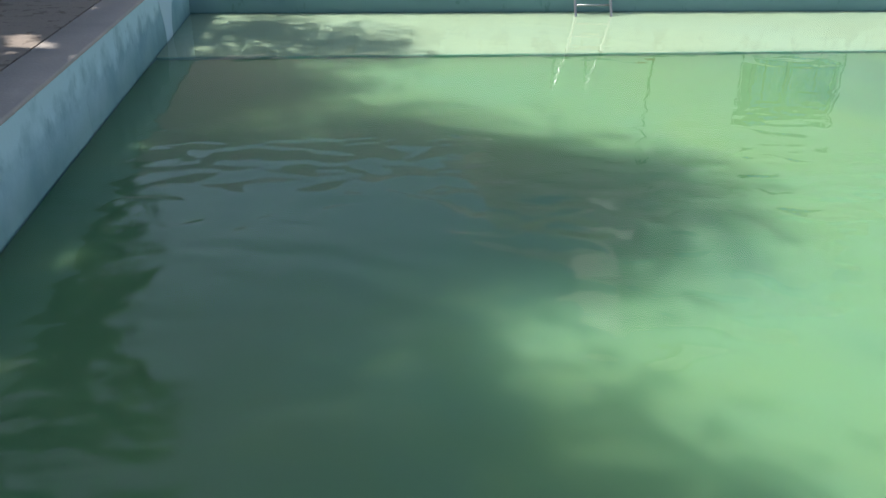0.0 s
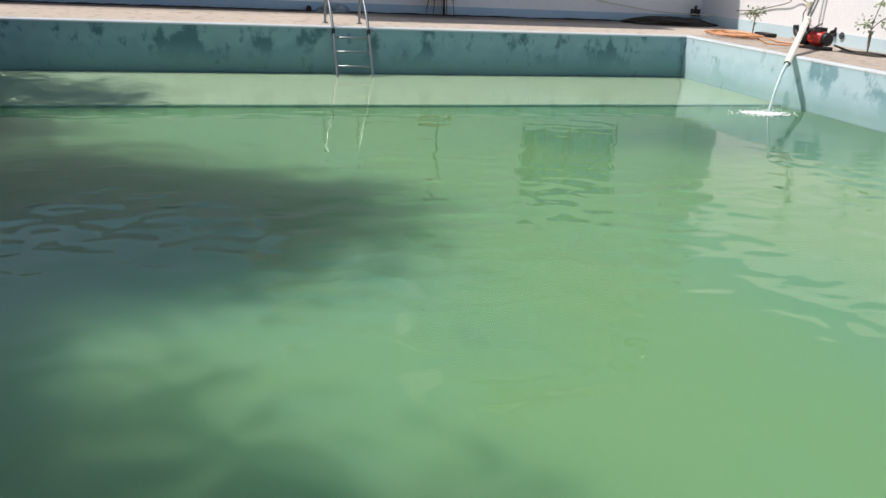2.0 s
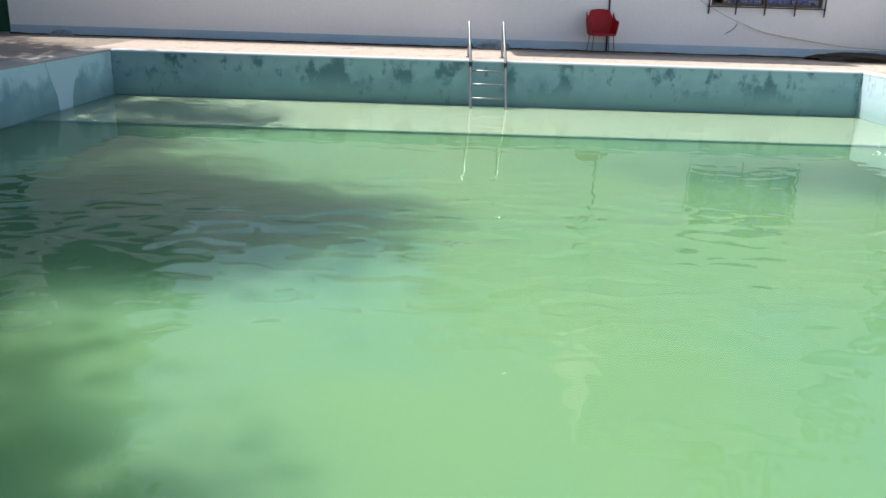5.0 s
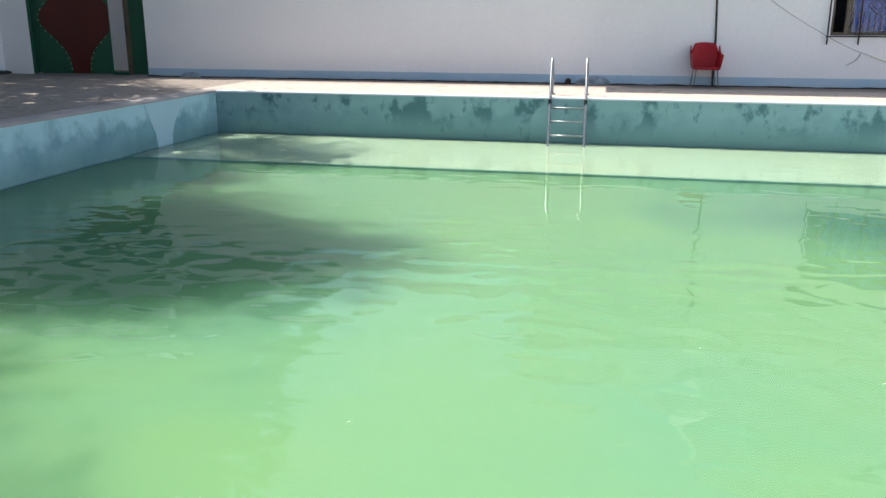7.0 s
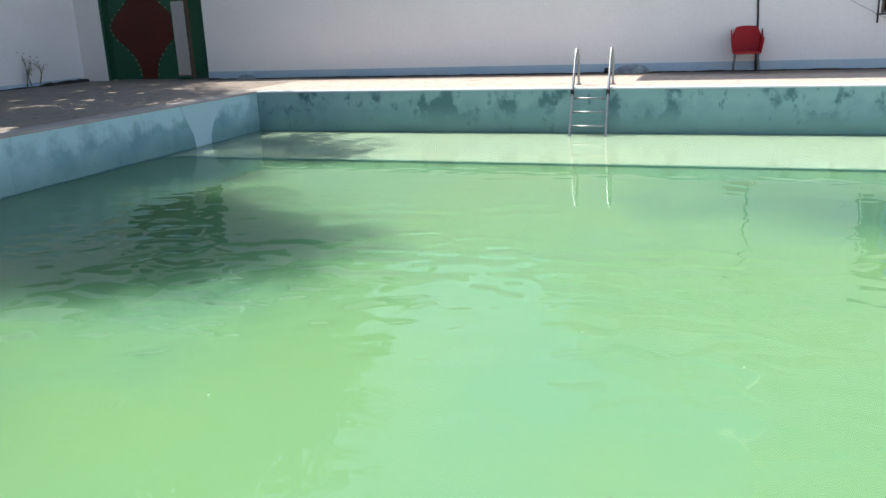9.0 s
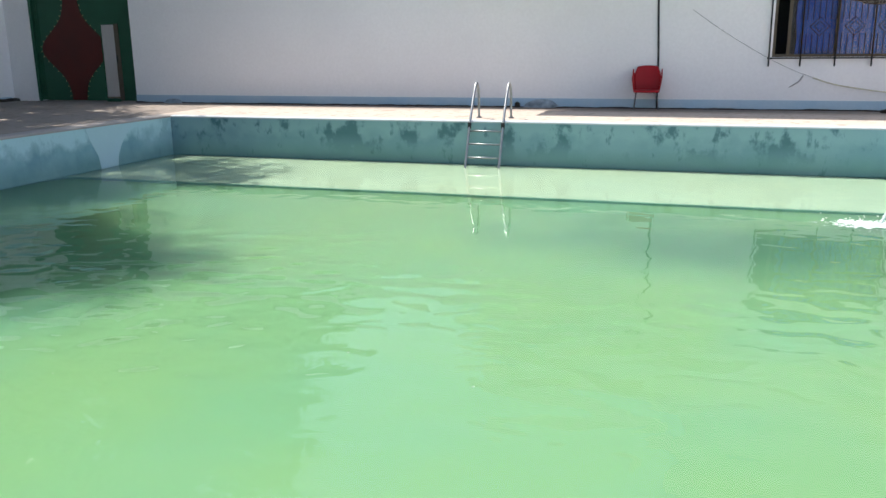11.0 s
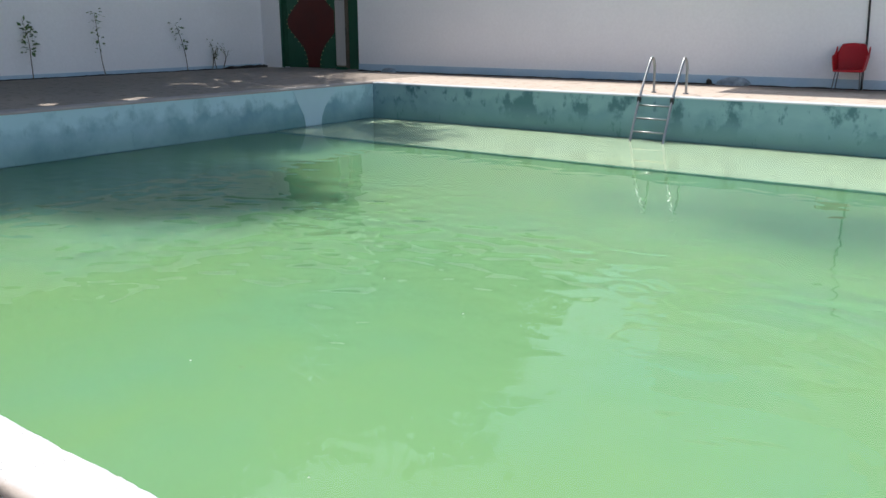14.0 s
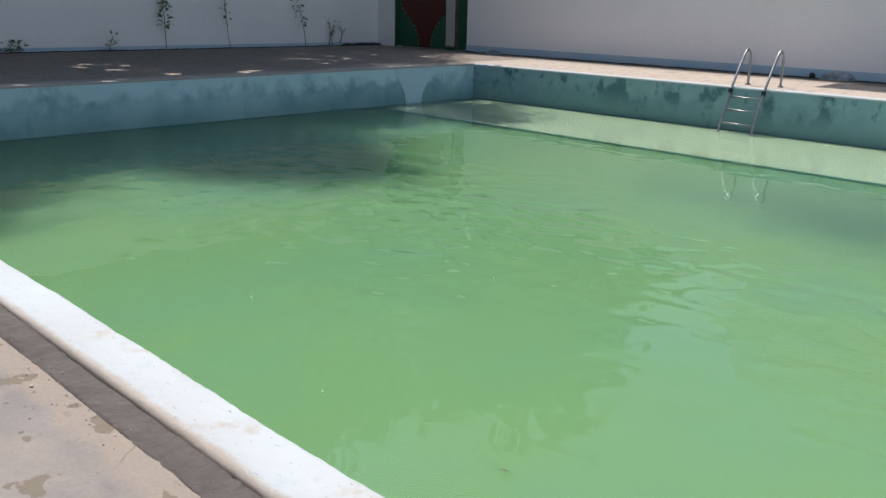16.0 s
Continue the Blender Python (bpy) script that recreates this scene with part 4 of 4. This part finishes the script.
# ---- pump corner ----
def pump():
    t = empty("water_pump", (13.25, -1.5, 0), "red and black electric water pump on the deck", "pump")
    b = B()
    tube(b, [(13.25, -1.95, 0.20), (13.25, -1.93, 0.20), (13.25, -1.62, 0.20), (13.25, -1.60, 0.20)], [0.09, 0.125, 0.125, 0.11], 18)
    part("motor", b, M_PUMP, t)
    for k in range(12):
        a = 2 * math.pi * k / 12
        b = B()
        tube(b, [(13.25 + 0.128 * math.cos(a), -1.91, 0.20 + 0.128 * math.sin(a)), (13.25 + 0.128 * math.cos(a), -1.64, 0.20 + 0.128 * math.sin(a))], 0.009, 5)
        part("fin", b, M_PUMP, t)
    b = B()
    tube(b, [(13.25, -2.05, 0.20), (13.25, -2.03, 0.20), (13.25, -1.96, 0.20)], [0.09, 0.12, 0.12], 16)
    part("fan_cover", b, M_IRON, t)
    b = B()
    tube(b, [(13.25, -1.60, 0.20), (13.25, -1.52, 0.20), (13.25, -1.38, 0.20), (13.25, -1.33, 0.20)], [0.08, 0.16, 0.16, 0.09], 18)
    part("casing", b, M_IRON, t)
    b = B()
    tube(b, spline([(13.25, -1.40, 0.32), (13.22, -1.42, 0.40), (13.15, -1.50, 0.44)], 4), 0.06, 10)
    part("outlet", b, M_IRON, t)
    b = B()
    tube(b, spline([(13.25, -1.34, 0.20), (13.25, -1.20, 0.20), (13.27, -1.10, 0.28), (13.27, -1.08, 0.38)], 4), 0.055, 10)
    part("inlet", b, M_BLACK, t)
    b = B()
    box(b, 13.08, -2.0, 0.0, 13.42, -1.35, 0.06, 0.01)
    part("base", b, M_IRON, t)
    b = B()
    box(b, 13.17, -1.88, 0.31, 13.33, -1.70, 0.40, 0.015)
    part("terminal_box", b, M_BLACK, t)
    b = B()
    tube(b, [(13.25, -2.06, 0.33), (13.25, -2.16, 0.38)], 0.03, 8)
    tube(b, [(13.25, -2.16, 0.33), (13.25, -2.16, 0.43)], 0.022, 8)
    part("valve", b, M_IRON, t)
    return t


pm = pump()
pm.matrix_basis = pm.matrix_basis @ Matrix.Scale(0.86, 4)
tip, elbow = Vector((11.62, -3.10, -0.075)), Vector((12.92, -1.78, 0.43))
ob = empty("discharge_pipe", (13.0, -1.7, 0.0), "cream plastic pipe from the pump over the pool edge", "pipe")
b = B()
dirn = (elbow - tip).normalized()
bmesh.ops.recalc_face_normals(b, faces=b.faces)
tube(b, [tip, elbow, elbow + dirn * 0.06], 0.047, 18, caps=False)
tube(b, [tip, elbow], 0.039, 18, caps=False)
part("pipe", b, M_PVC, ob)
b = B()
tube(b, [tip + dirn * 0.05, tip + dirn * 0.06], 0.040, 18)
part("bore", b, M_DARK, ob, "dark inside of the pipe")
b = B()
tube(b, spline([elbow, elbow + dirn * 0.08, elbow + dirn * 0.14 + Vector((0.03, 0.02, -0.03)), (13.15, -1.50, 0.44)], 5), 0.055, 14)
part("elbow", b, M_PVC, ob)

# falling water
b = B()
vel, g0 = Vector((-0.55, -0.42, -0.25)), Vector((0, 0, -4.2))
pts, rad = [], []
for i in range(24):
    tt = 0.43 * i / 23
    p = tip + vel * tt * 1.9 + g0 * tt * tt * 0.62
    if p.z < ZW + 0.005:
        p.z = ZW + 0.005
    pts.append(p)
    rad.append(0.026 - 0.0005 * i + 0.006 * noise.noise((i * 0.7, 0, 0)))
tube(b, pts, rad, 12)
tagged(part("water_jet", b, M_JET), "clear white jet of water falling from the pipe", "water jet")
HIT = Vector((pts[-1].x, pts[-1].y, ZW))
rnd = random.Random(5)
b = B()
for i in range(760):
    a, q = rnd.uniform(0, 2 * math.pi), abs(rnd.gauss(0, 0.125))
    if i % 14 == 0:
        q *= 1.8
    c0 = HIT + Vector((math.cos(a) * q * 1.9 - 0.10, math.sin(a) * q * 1.0 - 0.05, 0.003))
    k = rnd.uniform(0.004, 0.019) * (1.1 - min(q * 1.8, 0.8))
    r = bmesh.ops.create_icosphere(b, subdivisions=1, radius=k)
    for v in r["verts"]:
        v.co = Vector((v.co.x * 1.7, v.co.y, v.co.z * 0.5)) + c0
for i in range(40):
    c0 = HIT + Vector((rnd.gauss(-0.1, 0.16), rnd.gauss(-0.05, 0.10), abs(rnd.gauss(0, 0.05))))
    r = bmesh.ops.create_icosphere(b, subdivisions=1, radius=rnd.uniform(0.003, 0.008))
    bmesh.ops.translate(b, verts=r["verts"], vec=c0)
tagged(part("splash_foam", b, M_FOAM), "white foam where the jet strikes the water", "foam", kind="stuff")

# orange hose, coiled and trailing to the pump
b = B()
pts = []
for i in range(150):
    a = i * 0.25
    r = 0.40 + 0.10 * math.sin(i * 0.13) + 0.05 * math.sin(i * 0.71)
    pts.append((13.0 + 0.75 * r * math.cos(a) + 0.05 * math.sin(i * 0.05), 0.15 + 1.55 * r * math.sin(a) * 0.75 + 0.08 * math.sin(i * 0.21), 0.015 + 0.05 * abs(math.sin(i * 0.09))))
pts += spline([pts[-1], (13.35, -0.5, 0.02), (13.2, -0.9, 0.02), (13.3, -1.2, 0.03), (13.27, -1.08, 0.12)], 6)[1:]
tube(b, pts, 0.014, 6)
tagged(part("garden_hose", b, M_HOSE), "orange hose lying in loose coils on the deck", "hose")
b = B()
tube(b, spline([(13.6, 0.25, 0.016), (13.3, -0.2, 0.016), (13.0, -0.7, 0.016), (12.8, -1.2, 0.016), (13.0, -1.5, 0.03), (13.1, -1.6, 0.05)], 6), 0.012, 6)
tagged(part("garden_hose", b, M_HOSE), "orange hose trailing loose across the deck", "hose")
b = B()
box(b, 13.75, 0.15, 0.0, 13.95, 0.55, 0.07, 0.015)
tagged(part("hose_bag", b, M_BLACK), "flat black rubber piece beside the hose", "rubber piece")
b = B()
tube(b, spline([(13.3, -2.05, 0.10), (13.5, -2.2, 0.03), (13.7, -2.6, 0.025), (13.65, -3.3, 0.025), (13.5, -3.9, 0.025), (13.55, -5.2, 0.025), (13.6, -7.0, 0.025)], 6), 0.016, 8)
tagged(part("black_hose", b, M_BLACK), "thick black hose running along the deck", "hose")
for x0, y0, y1 in ((13.05, -2.62, -0.45), (13.2, -2.7, -0.53)):
    b = B()
    tube(b, spline([(13.95, y1 + 0.10 , 0.0), (14.20, y1 + 0.02, 0.9), (14.27, y1 - 0.12, 2.2)], 4), 0.016, 8)
    tagged(part("thin_pole", b, M_STEEL), "thin metal pole leaning against the sunlit wall", "pole", "leaning poles")
b = B()
box(b, RX - 0.06, -0.21, 0.56, RX, -0.11, 0.67, 0.01)
tagged(part("switch_box", b, M_CORD), "cream electric switch box with loose wires", "switch box")
b = B()
tube(b, spline([(RX - 0.05, -0.1, 0.66), (RX - 0.08, 0.15, 0.75), (RX - 0.06, 0.35, 0.62), (RX - 0.03, 0.8, 0.52), (RX - 0.03, 1.3, 0.42), (RX - 0.04, 1.9, 0.36)], 5), 0.009, 6)
tagged(part("slack_wire", b, M_DRY), "brown wire strung along the sunlit wall", "wire")
b = B()
tube(b, spline([(RX - 0.06, -0.14, 0.54), (13.9, -0.5, 0.45), (13.5, -1.1, 0.25), (13.25, -1.75, 0.40)], 6), 0.010, 6)
tagged(part("power_cable", b, M_BLACK), "black power cable from the switch box to the pump", "cable")
b = B()
tube(b, [(RX, -0.93, 0.17), (RX - 0.07, -0.93, 0.17)], 0.035, 10)
tube(b, [(RX - 0.04, -0.93, 0.17), (RX - 0.04, -0.93, 0.27)], 0.014, 8)
tagged(part("wall_tap", b, M_BLACK), "black tap low on the wall", "tap")
b = B()
tube(b, [(RX - 0.035, -1.10 + 0.045 * math.cos(2 * math.pi * i / 16), 0.17 + 0.045 * math.sin(2 * math.pi * i / 16)) for i in range(17)], 0.014, 6)
tagged(part("wall_ring", b, M_BLACK), "black ring fitting low on the wall", "ring")


# ---- saplings ----
def sapling(base, stems, mat_leaf, label, seed, leaf=0.05, per=7):
    rnd = random.Random(seed)
    t = empty("sapling", base, label, "sapling", "saplings by the walls")
    base = Vector(base)
    b, lf = B(), B()
    for st in stems:
        pts = spline([base] + [base + Vector(p) for p in st], 6)
        n = len(pts)
        tube(b, pts, [0.011 - 0.007 * i / n for i in range(n)], 6)
        for i, p in enumerate(pts):
            if i < n * 0.45:
                continue
            for _ in range(per if rnd.random() < 0.55 else 1):
                u = Vector((rnd.gauss(0, 1), rnd.gauss(0, 1), rnd.gauss(-0.1, 0.6))).normalized()
                w = u.cross(Vector((rnd.gauss(0, .4), rnd.gauss(0, .4), 1))).normalized()
                q = p + u * rnd.uniform(0.01, leaf * 1.6)
                s = leaf * rnd.uniform(0.6, 1.2)
                vs = [lf.verts.new(v) for v in (q, q + u * s * 0.5 + w * s * 0.32, q + u * s, q + u * s * 0.5 - w * s * 0.32)]
                lf.faces.new(vs)
    part("stem", b, M_DRY, t)
    part("leaves", lf, mat_leaf, t, sheet=True)
    return t


PX = LX + 0.12
sapling((PX, -3.39, 0), [[(0, 0, 0.45), (0.03, -0.02, 0.8), (0.02, -0.1, 1.25)]], M_LEAF, "slim leafy sapling before the shaded wall", 1, 0.12, 9)
sapling((PX, -1.67, 0), [[(0, -0.05, 0.3), (0.03, -0.10, 0.7), (0.02, -0.14, 1.4)]], M_SPRIG, "tall narrow leafy sapling before the shaded wall", 2, 0.095, 9)
sapling((PX, 0.64, 0), [[(0, -0.04, 0.4), (0.02, -0.15, 0.8), (0.0, -0.28, 1.15)]], M_LEAF, "thin sapling with few dark leaves before the shaded wall", 3, 0.11, 6)
for dy, lean, top, sd in ((0, 0.05, 0.70, 4), (0.14, -0.06, 0.55, 5), (0.36, 0.09, 0.60, 6)):
    sapling((PX, 1.42 + dy, 0), [[(0, lean, 0.25), (0.03, lean * 0.4, top * 0.75), (0.02, -lean, top)], [(0, lean, 0.25), (0, lean + 0.06, top * 0.6), (0, lean + 0.12, top * 0.8)]], M_SPRIG, "dry weed stalk before the shaded wall", sd, 0.05, 3)
sapling((PX, -4.70, 0), [[(0, -0.05, 0.12), (0.02, 0.04, 0.26)]], M_LEAF, "small dark weed at the wall foot", 7, 0.08, 6)
sapling((PX, -6.80, 0), [[(0, -0.05, 0.1), (0.02, 0.02, 0.2)], [(0, 0.1, 0.1), (0, 0.15, 0.17)]], M_LEAF, "small dark bush at the wall foot", 8, 0.10, 9)
sapling((13.9, 0.80, 0), [[(0, 0, 0.25), (0, 0.0, 0.44)], [(0, 0, 0.25), (0, 0.12, 0.40), (0, 0.24, 0.36)], [(0, 0, 0.25), (0, -0.1, 0.42), (0, -0.2, 0.46)]], M_SPRIG, "young leafy sapling before the sunlit wall", 9, 0.06, 9)
sapling((13.85, -2.18, 0), [[(0, 0.02, 0.35), (0, -0.05, 0.7), (0, -0.22, 1.15), (0, -0.3, 1.4)], [(0, 0.02, 0.35), (0, -0.3, 0.62), (0, -0.6, 0.85)], [(0, 0.0, 0.3), (0, 0.1, 0.42), (0, 0.2, 0.46)]], M_SPRIG, "young branching sapling before the sunlit wall", 10, 0.075, 9)
lump("soil_patch", 13.7, -2.3, -0.004, 0.3, 0.45, 0.03, M_SOIL, "patch of dark soil round a sapling", "soil", 2)
for y, sx, sd in ((2.1, 0.25, 11), (2.7, 0.5, 12), (3.1, 0.3, 13)):
    lump("dry_leaf_drift", PX - 0.02, y, -0.004, 0.1, sx, 0.07, M_SOIL, "drift of dark dry leaves at the wall foot", "leaf litter", sd)

# floating bits on the water
for x, y, k in ((7.7, -10.2, 0.028), (9.9, -10.7, 0.035), (8.2, -8.8, 0.012), (7.4, -10.3, 0.011), (8.8, -10.8, 0.010), (5.6, -9.8, 0.011), (7.3, -8.5, 0.011), (7.6, -6.4, 0.013)):
    b = B()
    vs = [b.verts.new((x + k * c0, y + k * s0, ZW + 0.004 + 0.004 * j)) for j, (c0, s0) in enumerate(((-1, 0), (0, 0.4), (1, 0.1), (0, -0.3)))]
    b.faces.new(vs)
    bmesh.ops.solidify(b, geom=list(b.faces), thickness=0.002)
    tagged(part("floating_leaf", b, M_DRY if k > 0.02 else M_FOAM), "tiny dry leaf floating on the water" if k > 0.02 else "tiny pale speck floating on the water", "leaf" if k > 0.02 else "speck", "floating bits")

# crumbs of mortar and grit along the dark strip
rnd = random.Random(21)
b = B()
for i in range(190):
    gx, gy = rnd.uniform(7.2, 12.6), N - CS - 0.10 - abs(rnd.gauss(0, 0.06)) * rnd.choice((-0.8, 1, 1, 1.6))
    k = rnd.uniform(0.001, 0.0038) * (2.2 if i % 15 == 0 else 1)
    r = bmesh.ops.create_icosphere(b, subdivisions=1, radius=k)
    gz = -0.020 if gy > N - CS - 0.10 else -0.029
    for v in r["verts"]:
        v.co = Vector((v.co.x * rnd.uniform(0.9, 1.6), v.co.y * rnd.uniform(0.8, 1.3), v.co.z * 0.7)) + Vector((gx, gy, gz + k * 0.3))
tagged(part("grit", b, M_GRIT), "crumbs of mortar and grit along the pool edge", "grit", kind="stuff")
